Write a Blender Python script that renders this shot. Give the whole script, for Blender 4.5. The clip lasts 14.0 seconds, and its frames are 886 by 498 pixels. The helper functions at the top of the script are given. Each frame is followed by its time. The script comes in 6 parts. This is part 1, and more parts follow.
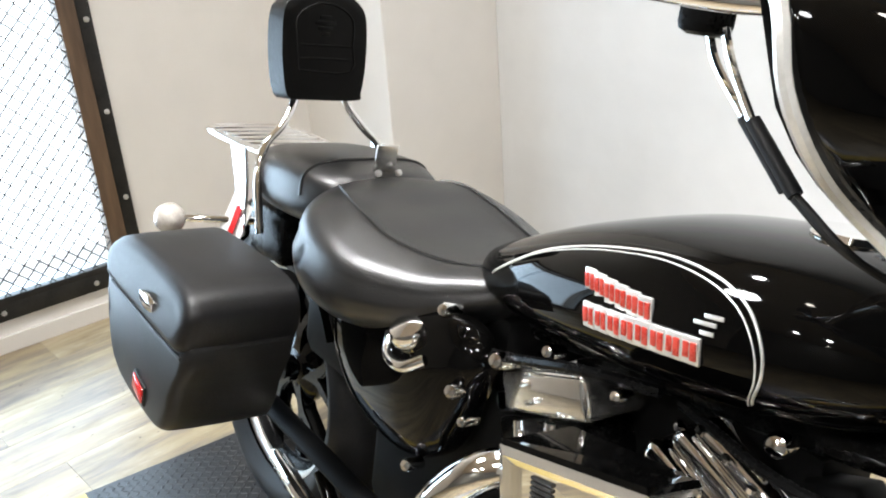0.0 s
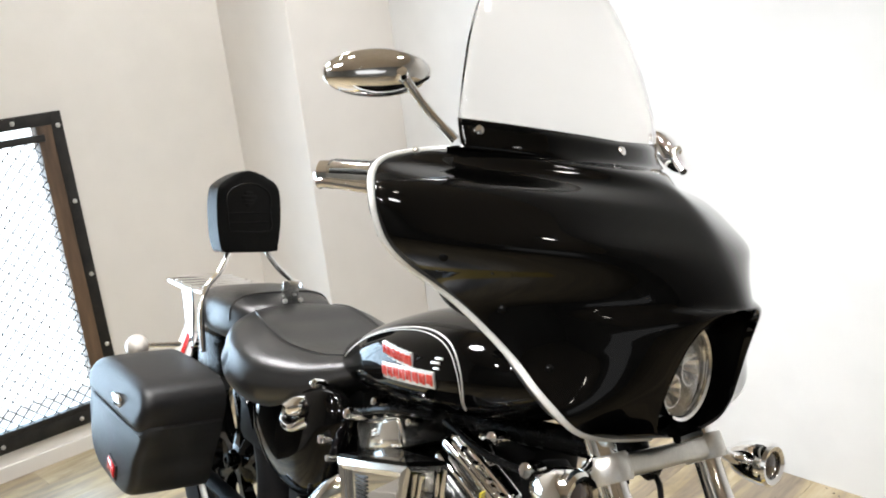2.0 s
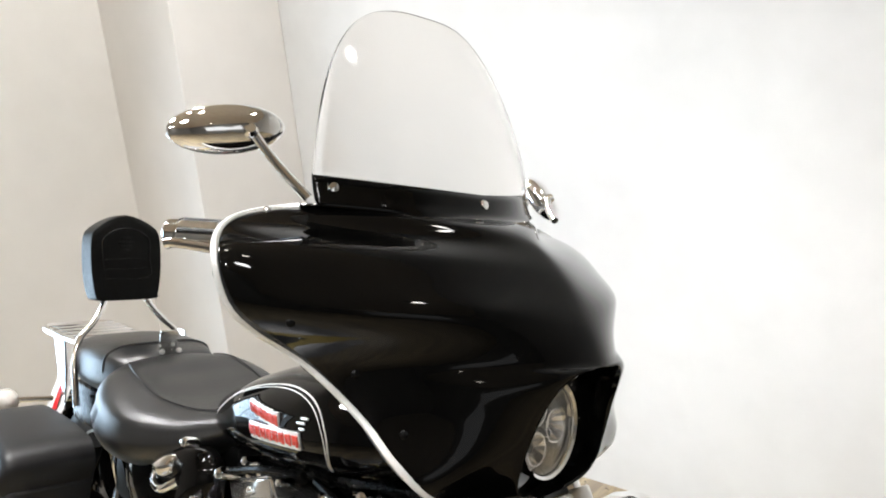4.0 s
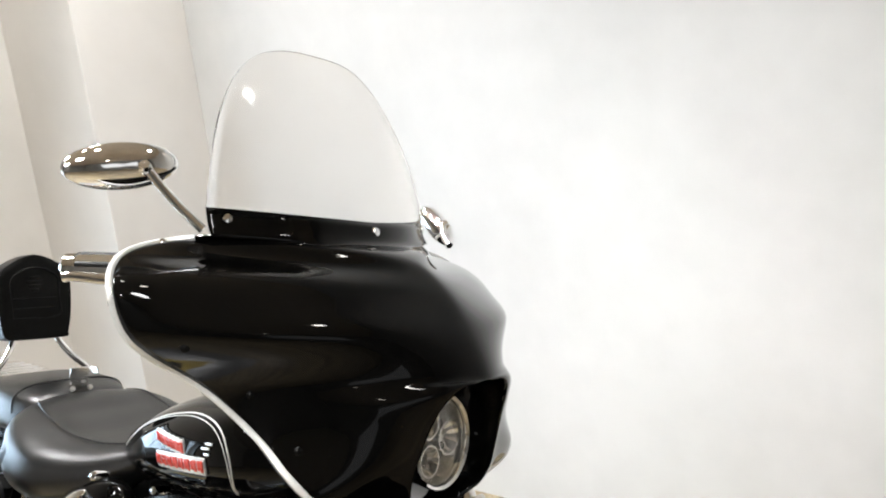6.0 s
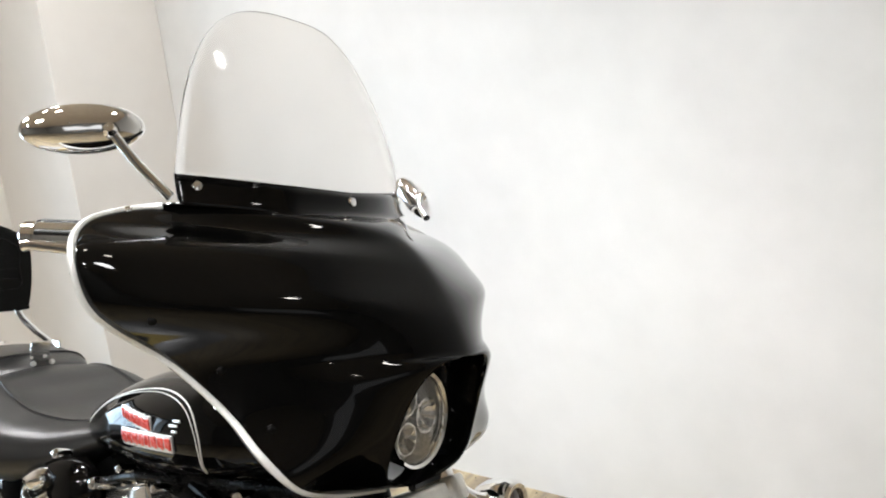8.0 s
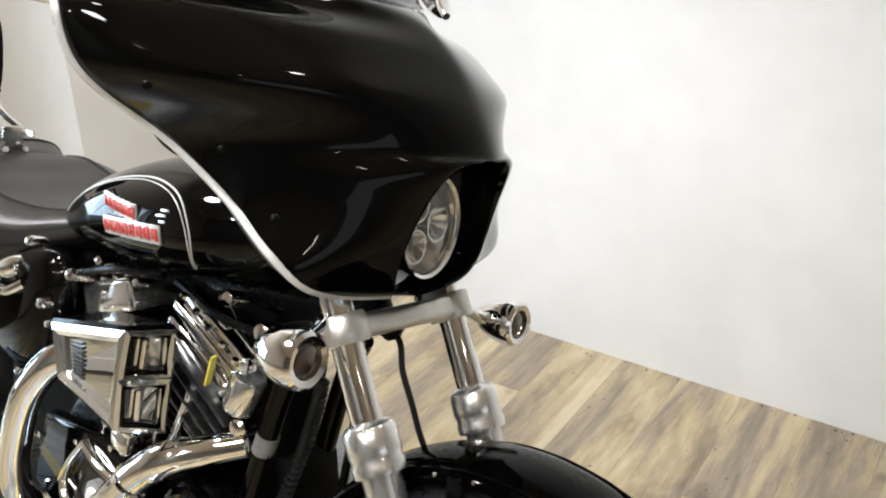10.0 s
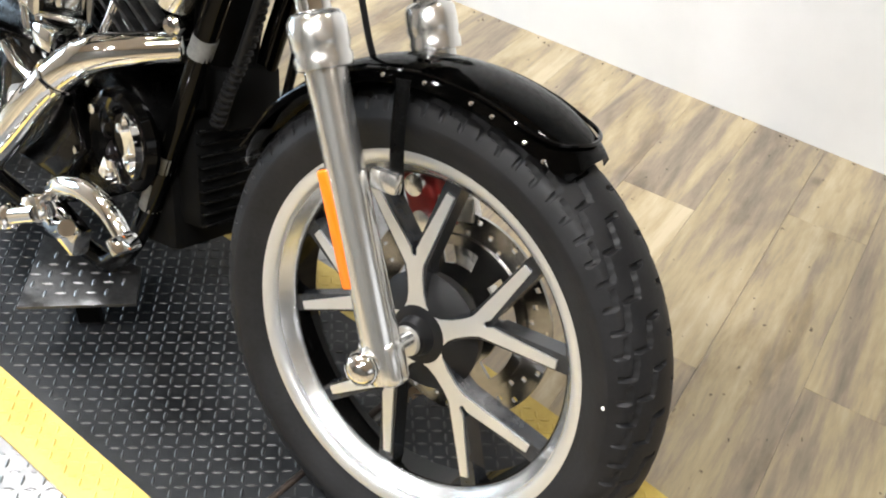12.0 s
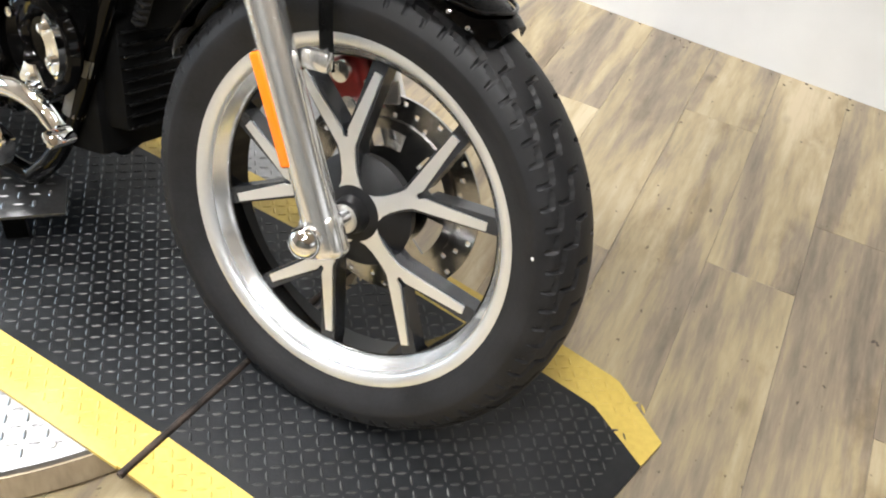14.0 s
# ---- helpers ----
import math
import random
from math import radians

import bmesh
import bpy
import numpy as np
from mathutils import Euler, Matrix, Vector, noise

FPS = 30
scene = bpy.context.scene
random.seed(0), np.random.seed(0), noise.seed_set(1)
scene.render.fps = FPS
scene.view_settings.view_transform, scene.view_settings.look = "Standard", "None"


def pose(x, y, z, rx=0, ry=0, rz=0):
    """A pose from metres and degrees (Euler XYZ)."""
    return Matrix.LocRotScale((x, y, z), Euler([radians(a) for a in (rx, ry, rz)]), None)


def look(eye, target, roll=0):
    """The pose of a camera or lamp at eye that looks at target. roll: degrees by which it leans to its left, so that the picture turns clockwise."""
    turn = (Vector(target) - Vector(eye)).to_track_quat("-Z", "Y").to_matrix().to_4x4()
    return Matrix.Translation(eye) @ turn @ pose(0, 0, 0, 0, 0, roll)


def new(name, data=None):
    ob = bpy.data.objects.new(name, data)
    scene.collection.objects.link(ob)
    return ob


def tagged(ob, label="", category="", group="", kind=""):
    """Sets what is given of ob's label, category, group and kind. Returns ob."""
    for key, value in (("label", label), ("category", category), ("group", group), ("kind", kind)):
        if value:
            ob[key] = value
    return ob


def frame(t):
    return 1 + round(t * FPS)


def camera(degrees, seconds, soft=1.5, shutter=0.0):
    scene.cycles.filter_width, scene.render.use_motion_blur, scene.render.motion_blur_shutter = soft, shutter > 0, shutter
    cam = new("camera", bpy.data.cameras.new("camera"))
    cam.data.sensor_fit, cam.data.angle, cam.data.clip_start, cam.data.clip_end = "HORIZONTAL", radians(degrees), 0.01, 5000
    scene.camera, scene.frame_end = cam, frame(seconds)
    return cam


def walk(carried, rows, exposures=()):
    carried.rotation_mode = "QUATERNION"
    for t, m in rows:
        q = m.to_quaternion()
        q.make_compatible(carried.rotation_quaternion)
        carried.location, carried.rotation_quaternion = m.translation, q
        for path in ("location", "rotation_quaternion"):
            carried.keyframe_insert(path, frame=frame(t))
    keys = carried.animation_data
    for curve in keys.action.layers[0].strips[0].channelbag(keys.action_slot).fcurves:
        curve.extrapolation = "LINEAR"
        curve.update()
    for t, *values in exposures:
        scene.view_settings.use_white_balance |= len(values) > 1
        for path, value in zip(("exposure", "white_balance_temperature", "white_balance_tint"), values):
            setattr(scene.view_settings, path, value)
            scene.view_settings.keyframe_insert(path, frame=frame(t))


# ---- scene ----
# ---------------------------------------------------------------- camera
cam = camera(52.5, 14.0, soft=2.0)
PATH = [
    (0, (-0.081, -0.537, 1.242), (-1.625, 0.447, 0.437), -4.2),
    (0.5, (0.210, -0.519, 1.272), (-1.469, 0.319, 0.579), -3.4),
    (1, (0.397, -0.515, 1.292), (-1.323, 0.291, 0.664), -4.5),
    (1.5, (0.471, -0.618, 1.309), (-1.114, 0.457, 0.733), -7.3),
    (2, (0.533, -0.669, 1.350), (-1.069, 0.422, 0.856), -7.0),
    (2.5, (0.551, -0.614, 1.378), (-1.056, 0.479, 0.909), -6.4),
    (3, (0.539, -0.597, 1.374), (-1.028, 0.554, 0.907), -5.9),
    (3.5, (0.541, -0.586, 1.376), (-0.993, 0.612, 0.916), -6.2),
    (4, (0.554, -0.579, 1.374), (-0.944, 0.664, 0.916), -6.5),
    (6.5, (0.652, -0.588, 1.372), (-0.734, 0.796, 0.965), -7.4),
    (7, (0.649, -0.584, 1.367), (-0.726, 0.805, 0.945), -7.4),
    (9.5, (0.513, -0.551, 1.312), (-0.765, 0.841, 0.655), -2.9),
    (10, (0.500, -0.550, 1.276), (-0.745, 0.801, 0.484), -1.4),
    (10.5, (0.494, -0.550, 1.239), (-0.690, 0.767, 0.310), 0.9),
    (11, (0.491, -0.551, 1.199), (-0.620, 0.730, 0.139), 2.9),
    (11.5, (0.499, -0.556, 1.155), (-0.526, 0.686, -0.032), 4.7),
    (12, (0.506, -0.563, 1.116), (-0.428, 0.643, -0.177), 6.4),
    (12.5, (0.520, -0.586, 1.083), (-0.308, 0.597, -0.300), 8.5),
    (13, (0.540, -0.634, 1.063), (-0.214, 0.564, -0.349), 9.1),
    (13.5, (0.552, -0.678, 1.070), (-0.146, 0.573, -0.326), 9.9),
    (14, (0.549, -0.666, 1.092), (-0.164, 0.611, -0.273), 8.7),
]
walk(cam, [(t, look(eye, target, roll)) for t, eye, target, roll in PATH], [(0, 0.24), (9.5, 0.09), (11.0, 0.30), (12.0, 0.50), (14, 0.57)])

# ---------------------------------------------------------------- plan numbers
FLOOR = -0.08                      # wooden floor; the black runway's top is 0
ROOM_TURN = 5.4                    # the room's axes against the motorcycle's
ROOM = pose(-2.58, 1.308, 0, 0, 0, ROOM_TURN)   # corner of rear wall and long wall; x along the long wall, -y into the room
CEILING = 2.95
LEAN_LEFT, STEER, RAKE, TRAIL = 12.4, 4.7, 30.0, 0.14

# ---------------------------------------------------------------- light
world = bpy.data.worlds.new("world")
scene.world = world
world.use_nodes = True
sky = world.node_tree.nodes.new("ShaderNodeTexSky")
sky.sky_type, sky.sun_disc, sky.sun_elevation, sky.sun_rotation = "NISHITA", False, radians(38), radians(250)
world.node_tree.links.new(sky.outputs[0], world.node_tree.nodes["Background"].inputs[0])
world.node_tree.nodes["Background"].inputs[1].default_value = 0.12


def area_lamp(name, place, aim, size, watts, colour=(1, 1, 1), size_y=None, spread=180):
    data = bpy.data.lights.new(name, "AREA")
    data.energy, data.color, data.size, data.spread = watts, colour, size, radians(spread)
    data.shape = "RECTANGLE" if size_y else "DISK"
    if size_y:
        data.size_y = size_y
    ob = new(name, data)
    ob.matrix_world = look(place, aim)
    return tagged(ob, kind="structure")


# Unseen lamps, added; the last four only lift the walls and pool light there.
# ceiling spotlights: along and off the long wall, watts, tilt, beam
LAMPS = [(3.02, -0.57, 1.8, (0.0, 0.25), 150), (0.7, -0.9, 21, (-0.1, 0.1), 150),
         (2.95, -2.75, 33, (0.0, 0.05), 110), (2.4, -4.00, 9, (-0.1, 1.3), 110), (1.55, -4.25, 9, (0.2, 1.3), 110), (0.6, -2.1, 42, (0.75, 0.40), 120),
         (2.6, -5.2, 14, (0.0, -0.5), 160), (5.6, -2.6, 16, (0.8, 0.0), 160), (1.55, -1.6, 1.5, (-0.08, 0.93), 36), (2.25, -1.6, 1.5, (-0.08, 0.93), 36)]
WINDOW_WATTS, SHOP_WATTS = 31, 9
WARM = (0.99, 0.995, 1.0)

# ---------------------------------------------------------------- mesh helpers


def part(name, bm, material, parent, label="", m=None, smooth=40):
    """Link a bmesh as one mesh object under a thing or a part."""
    mesh = bpy.data.meshes.new(name)
    bmesh.ops.recalc_face_normals(bm, faces=bm.faces)
    bm.to_mesh(mesh)
    bm.free()
    mesh.materials.append(material)
    if smooth:
        mesh.shade_smooth()
        if smooth < 180:
            mesh.set_sharp_from_angle(angle=radians(smooth))
    ob = new(name, mesh)
    if parent:
        ob.parent = parent
    if m is not None:
        ob.matrix_basis = m
    if label:
        ob["label"] = label
    return ob


def rbox(bm, at, size, r=0.004, turn=(0, 0, 0), seg=2):
    """A box with rounded edges."""
    m = pose(*at, *turn) @ Matrix.Diagonal((*size, 1))
    made = bmesh.ops.create_cube(bm, size=1.0, matrix=m)["verts"]
    if r:
        edges = list({e for v in made for e in v.link_edges})
        bmesh.ops.bevel(bm, geom=edges, offset=r, segments=seg, affect="EDGES", profile=0.5, clamp_overlap=True)
    return bm


def ring_faces(bm, rings, closed=True, caps=True):
    """Quads between rings of the same number of points."""
    rows = [[bm.verts.new(p) for p in ring] for ring in rings]
    n = len(rows[0])
    for a, b in zip(rows, rows[1:]):
        for i in range(n if closed else n - 1):
            j = (i + 1) % n
            try:
                bm.faces.new((a[i], a[j], b[j], b[i]))
            except ValueError:
                pass
    if caps and closed:
        for row in (rows[0], rows[-1]):
            try:
                bm.faces.new(row)
            except ValueError:
                pass
    return rows


def smooth_line(points, n=6):
    """Catmull-Rom through the points."""
    p = [Vector(q) for q in points]
    p = [2 * p[0] - p[1], *p, 2 * p[-1] - p[-2]]
    out = []
    for i in range(1, len(p) - 2):
        for k in range(n):
            t = k / n
            out.append(0.5 * (2 * p[i] + (p[i + 1] - p[i - 1]) * t + (2 * p[i - 1] - 5 * p[i] + 4 * p[i + 1] - p[i + 2]) * t * t
                              + (3 * p[i] - p[i - 1] - 3 * p[i + 1] + p[i + 2]) * t ** 3))
    return out + [p[-2]]


def tube(bm, points, r, seg=12, n=6, caps=True, flat=1.0):
    """A round tube along a smooth line; r may be a list, one for each point."""
    line = smooth_line(points, n) if n else [Vector(q) for q in points]
    rr = r if isinstance(r, (list, tuple)) else [r] * len(points)
    step = n or 1
    up = Vector((0, 0, 1))
    rings = []
    for i, c in enumerate(line):
        d = (line[min(i + 1, len(line) - 1)] - line[max(i - 1, 0)]).normalized()
        if abs(d.dot(up)) > 0.95:
            up = Vector((0, 1, 0)) if abs(d.y) < 0.9 else Vector((1, 0, 0))
        a = d.cross(up).normalized()
        b = a.cross(d).normalized()
        up = b
        k = i / step
        lo = min(int(k), len(rr) - 1)
        hi = min(lo + 1, len(rr) - 1)
        rad = rr[lo] + (rr[hi] - rr[lo]) * (k - lo)
        rings.append([c + rad * (math.cos(2 * math.pi * j / seg) * a + flat * math.sin(2 * math.pi * j / seg) * b) for j in range(seg)])
    ring_faces(bm, rings, True, caps)
    return bm


def turned(bm, profile, at=(0, 0, 0), axis=(0, 1, 0), seg=48, closed=False):
    """A lathe form: profile of (radius, distance along the axis)."""
    axis = Vector(axis).normalized()
    a = axis.orthogonal().normalized()
    b = axis.cross(a)
    at = Vector(at)
    rings = []
    for r, h in profile:
        rings.append([at + axis * h + max(r, 1e-4) * (math.cos(2 * math.pi * j / seg) * a + math.sin(2 * math.pi * j / seg) * b) for j in range(seg)])
    if closed:
        rings.append(rings[0])
    ring_faces(bm, rings, True, not closed)
    bmesh.ops.remove_doubles(bm, verts=bm.verts, dist=1e-6)
    return bm


def prism(bm, outline, thick, m=None, r=0.0, seg=2):
    """A flat outline in xy with a thickness in z (centred), laid by m."""
    m = m or Matrix()
    lo = [bm.verts.new(m @ Vector((x, y, -thick / 2))) for x, y in outline]
    hi = [bm.verts.new(m @ Vector((x, y, thick / 2))) for x, y in outline]
    n = len(outline)
    faces = [bm.faces.new(lo[::-1]), bm.faces.new(hi)]
    for i in range(n):
        bm.faces.new((lo[i], lo[(i + 1) % n], hi[(i + 1) % n], hi[i]))
    if r:
        edges = [e for f in faces for e in f.edges]
        bmesh.ops.bevel(bm, geom=list(set(edges)), offset=r, segments=seg, affect="EDGES", profile=0.5, clamp_overlap=True)
    return bm


def thing(name, label, category, m=None, group=""):
    ob = new(name)
    ob.empty_display_size = 0.05
    if m is not None:
        ob.matrix_basis = m
    return tagged(ob, label, category, group)


def structure(name, bm, material, smooth=0, label=""):
    ob = part(name, bm, material, None, label, smooth=smooth)
    return tagged(ob, kind="structure")


# ---------------------------------------------------------------- materials
def base(name, colour, rough=0.5, metal=0.0, coat=0.0, spec=0.5):
    m = bpy.data.materials.new(name)
    m.use_nodes = True
    b = m.node_tree.nodes["Principled BSDF"]
    b.inputs["Base Color"].default_value = (*colour, 1)
    b.inputs["Roughness"].default_value = rough
    b.inputs["Metallic"].default_value = metal
    b.inputs["Coat Weight"].default_value = coat
    b.inputs["Coat Roughness"].default_value = 0.03
    b.inputs["Specular IOR Level"].default_value = spec
    return m, m.node_tree, b


def node(tree, kind, **values):
    n = tree.nodes.new(kind)
    for key, value in values.items():
        n.inputs[key].default_value = value
    return n


def mottled(name, dark, light, scale, rough=(0.4, 0.6), metal=0.0, coat=0.0, bump=0.0, bump_scale=None, stretch=(1, 1, 1), spec=0.5, detail=6, random=0.0):
    """Two-scale noise between two colours, with its own roughness and relief."""
    m, tree, b = base(name, dark, 0.5, metal, coat, spec)
    co = tree.nodes.new("ShaderNodeTexCoord")
    mp = tree.nodes.new("ShaderNodeMapping")
    mp.inputs["Scale"].default_value = stretch
    tree.links.new(co.outputs["Object"], mp.inputs[0])
    big = node(tree, "ShaderNodeTexNoise", Scale=scale, Detail=detail)
    fine = node(tree, "ShaderNodeTexNoise", Scale=scale * 9, Detail=3.0)
    tree.links.new(mp.outputs[0], big.inputs["Vector"])
    tree.links.new(mp.outputs[0], fine.inputs["Vector"])
    mix = node(tree, "ShaderNodeMath")
    mix.operation = "MULTIPLY_ADD"
    mix.inputs[1].default_value = 0.35
    tree.links.new(fine.outputs["Fac"], mix.inputs[0])
    sc = node(tree, "ShaderNodeMath")
    sc.operation = "MULTIPLY"
    sc.inputs[1].default_value = 0.65
    tree.links.new(big.outputs["Fac"], sc.inputs[0])
    tree.links.new(sc.outputs[0], mix.inputs[2])
    ramp = tree.nodes.new("ShaderNodeValToRGB")
    ramp.color_ramp.elements[0].position, ramp.color_ramp.elements[1].position = 0.35, 0.65
    ramp.color_ramp.elements[0].color, ramp.color_ramp.elements[1].color = (*dark, 1), (*light, 1)
    tree.links.new(mix.outputs[0], ramp.inputs[0])
    colour = ramp.outputs[0]
    if random:
        info = tree.nodes.new("ShaderNodeObjectInfo")
        hsv = tree.nodes.new("ShaderNodeHueSaturation")
        mr = tree.nodes.new("ShaderNodeMapRange")
        mr.inputs["To Min"].default_value, mr.inputs["To Max"].default_value = 1 - random, 1 + random
        tree.links.new(info.outputs["Random"], mr.inputs[0])
        tree.links.new(mr.outputs[0], hsv.inputs["Value"])
        tree.links.new(colour, hsv.inputs["Color"])
        colour = hsv.outputs[0]
    tree.links.new(colour, b.inputs["Base Color"])
    rr = tree.nodes.new("ShaderNodeMapRange")
    rr.inputs["To Min"].default_value, rr.inputs["To Max"].default_value = rough
    tree.links.new(mix.outputs[0], rr.inputs[0])
    tree.links.new(rr.outputs[0], b.inputs["Roughness"])
    if bump:
        bn = node(tree, "ShaderNodeTexNoise", Scale=bump_scale or scale * 9, Detail=4.0)
        tree.links.new(mp.outputs[0], bn.inputs["Vector"])
        bp = node(tree, "ShaderNodeBump", Strength=bump, Distance=0.002)
        tree.links.new(bn.outputs["Fac"], bp.inputs["Height"])
        tree.links.new(bp.outputs[0], b.inputs["Normal"])
    return m


BLACK_GLOSS = mottled("black_paint", (0.001, 0.001, 0.001), (0.002, 0.0019, 0.0018), 14, (0.03, 0.06), spec=0.18)
BLACK_SATIN = mottled("black_powder_coat", (0.002, 0.002, 0.002), (0.005, 0.005, 0.005), 30, (0.2, 0.34), bump=0.05, spec=0.08)
BLACK_PLASTIC = mottled("black_plastic", (0.005, 0.005, 0.0055), (0.011, 0.011, 0.0115), 40, (0.35, 0.55), bump=0.15, bump_scale=900, spec=0.25)
CHROME = mottled("chrome", (0.90, 0.895, 0.885), (0.96, 0.955, 0.945), 8, (0.03, 0.08), metal=1.0)
ALLOY = mottled("brushed_alloy", (0.80, 0.80, 0.79), (0.90, 0.90, 0.885), 10, (0.15, 0.25), metal=0.92, bump=0.04, bump_scale=300)
CAST = mottled("cast_alloy", (0.62, 0.61, 0.58), (0.76, 0.75, 0.71), 24, (0.26, 0.4), metal=0.85, bump=0.2, bump_scale=250)
MACHINED = mottled("machined_rim", (0.77, 0.78, 0.79), (0.83, 0.84, 0.85), 6, (0.33, 0.38), metal=0.85, stretch=(1, 6, 1))
SEAT_VINYL = mottled("seat_vinyl", (0.005, 0.005, 0.005), (0.012, 0.0118, 0.0118), 22, (0.27, 0.36), bump=0.22, bump_scale=420, spec=0.68)
PAD_VINYL = mottled("backrest_vinyl", (0.003, 0.003, 0.003), (0.007, 0.007, 0.007), 22, (0.34, 0.46), bump=0.3, bump_scale=420, spec=0.14)
BAG_LEATHER = mottled("bag_leather", (0.003, 0.003, 0.0035), (0.007, 0.007, 0.008), 16, (0.38, 0.48), bump=0.3, bump_scale=300, spec=0.32)
RUBBER = mottled("tyre_rubber", (0.007, 0.007, 0.0077), (0.015, 0.015, 0.0163), 20, (0.42, 0.6), bump=0.15, bump_scale=200, spec=0.26)
ORANGE = base("orange_reflector", (0.85, 0.17, 0.008), 0.2, coat=0.5)[0]
RED = base("red_reflector", (0.55, 0.01, 0.012), 0.2, coat=0.6)[0]
RED_PAINT = mottled("red_caliper_paint", (0.25, 0.01, 0.01), (0.4, 0.02, 0.015), 30, (0.3, 0.5))
WHITE_TRIM = mottled("silver_piping", (0.62, 0.62, 0.60), (0.76, 0.76, 0.74), 30, (0.25, 0.4), metal=0.35)
POLISHED = mottled("polished_cover", (0.80, 0.79, 0.76), (0.90, 0.89, 0.86), 10, (0.06, 0.14), metal=0.94)
DISC_STEEL = mottled("brake_disc_steel", (0.30, 0.29, 0.28), (0.46, 0.45, 0.43), 14, (0.16, 0.28), metal=1.0)
RIM_GREY = mottled("rim_barrel_alloy", (0.68, 0.685, 0.69), (0.80, 0.805, 0.81), 16, (0.16, 0.28), metal=0.88)
MATT_BLACK = mottled("matt_black", (0.002, 0.002, 0.002), (0.004, 0.004, 0.004), 30, (0.5, 0.7), spec=0.1)
WHEEL_GREY = mottled("dark_wheel_paint", (0.012, 0.013, 0.015), (0.024, 0.026, 0.030), 20, (0.2, 0.3), spec=0.5)
BADGE_RED = mottled("badge_red", (0.36, 0.030, 0.022), (0.50, 0.055, 0.04), 60, (0.2, 0.35), coat=0.5)
BADGE_SILVER = mottled("badge_silver", (0.7, 0.7, 0.7), (0.85, 0.85, 0.84), 60, (0.2, 0.3), metal=0.6)
YELLOW_LABEL = base("yellow_label", (0.50, 0.42, 0.03), 0.5)[0]
PAPER = mottled("tag_paper", (0.72, 0.70, 0.68), (0.8, 0.79, 0.77), 20, (0.5, 0.7))
STICKER = mottled("grey_sticker", (0.12, 0.12, 0.12), (0.22, 0.22, 0.21), 60, (0.4, 0.6))
# Cream partly carries a warm-light tint; the long wall is toned down against clipping.
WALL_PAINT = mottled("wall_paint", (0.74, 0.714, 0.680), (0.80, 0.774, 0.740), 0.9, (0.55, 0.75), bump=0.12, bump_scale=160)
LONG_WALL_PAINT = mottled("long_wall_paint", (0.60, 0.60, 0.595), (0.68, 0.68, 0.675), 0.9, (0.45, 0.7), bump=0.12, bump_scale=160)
CEILING_PAINT = mottled("ceiling_boards", (0.54, 0.44, 0.33), (0.66, 0.56, 0.44), 2.0, (0.6, 0.8), stretch=(1, 8, 1))
# Unseen walls behind the camera, kept dark so the fairing mirrors black.
DARK_WALL = mottled("unseen_wall", (0.23, 0.225, 0.215), (0.31, 0.305, 0.295), 0.8, (0.6, 0.8))
STEEL_BLACK = mottled("black_steel_frame", (0.012, 0.012, 0.012), (0.03, 0.028, 0.026), 18, (0.35, 0.6), metal=0.4, bump=0.2)
OLD_WOOD = mottled("dark_stained_wood", (0.035, 0.02, 0.012), (0.16, 0.10, 0.06), 6, (0.5, 0.75), stretch=(1, 1, 0.12), bump=0.4, bump_scale=60)
MULLION_WOOD = mottled("reddish_wood", (0.30, 0.13, 0.06), (0.42, 0.20, 0.10), 8, (0.4, 0.6), stretch=(1, 1, 0.15))
NICHE_WHITE = mottled("white_window_lining", (0.72, 0.72, 0.71), (0.8, 0.8, 0.79), 3, (0.5, 0.7))
BOLT = mottled("zinc_bolt", (0.5, 0.5, 0.5), (0.7, 0.7, 0.7), 40, (0.3, 0.5), metal=1.0)
FIN_EDGE = mottled("bright_fin_edge", (0.05, 0.05, 0.05), (0.12, 0.12, 0.12), 60, (0.25, 0.4), metal=0.9)
LENS_DARK = base("smoked_lens", (0.05, 0.035, 0.03), 0.08, coat=0.8)[0]
CLEAR_BULB = mottled("pale_lens", (0.40, 0.37, 0.33), (0.60, 0.57, 0.53), 30, (0.08, 0.2), coat=0.8)
BOWL = mottled("lamp_bowl", (0.93, 0.92, 0.89), (0.97, 0.965, 0.94), 30, (0.05, 0.12), metal=0.75)


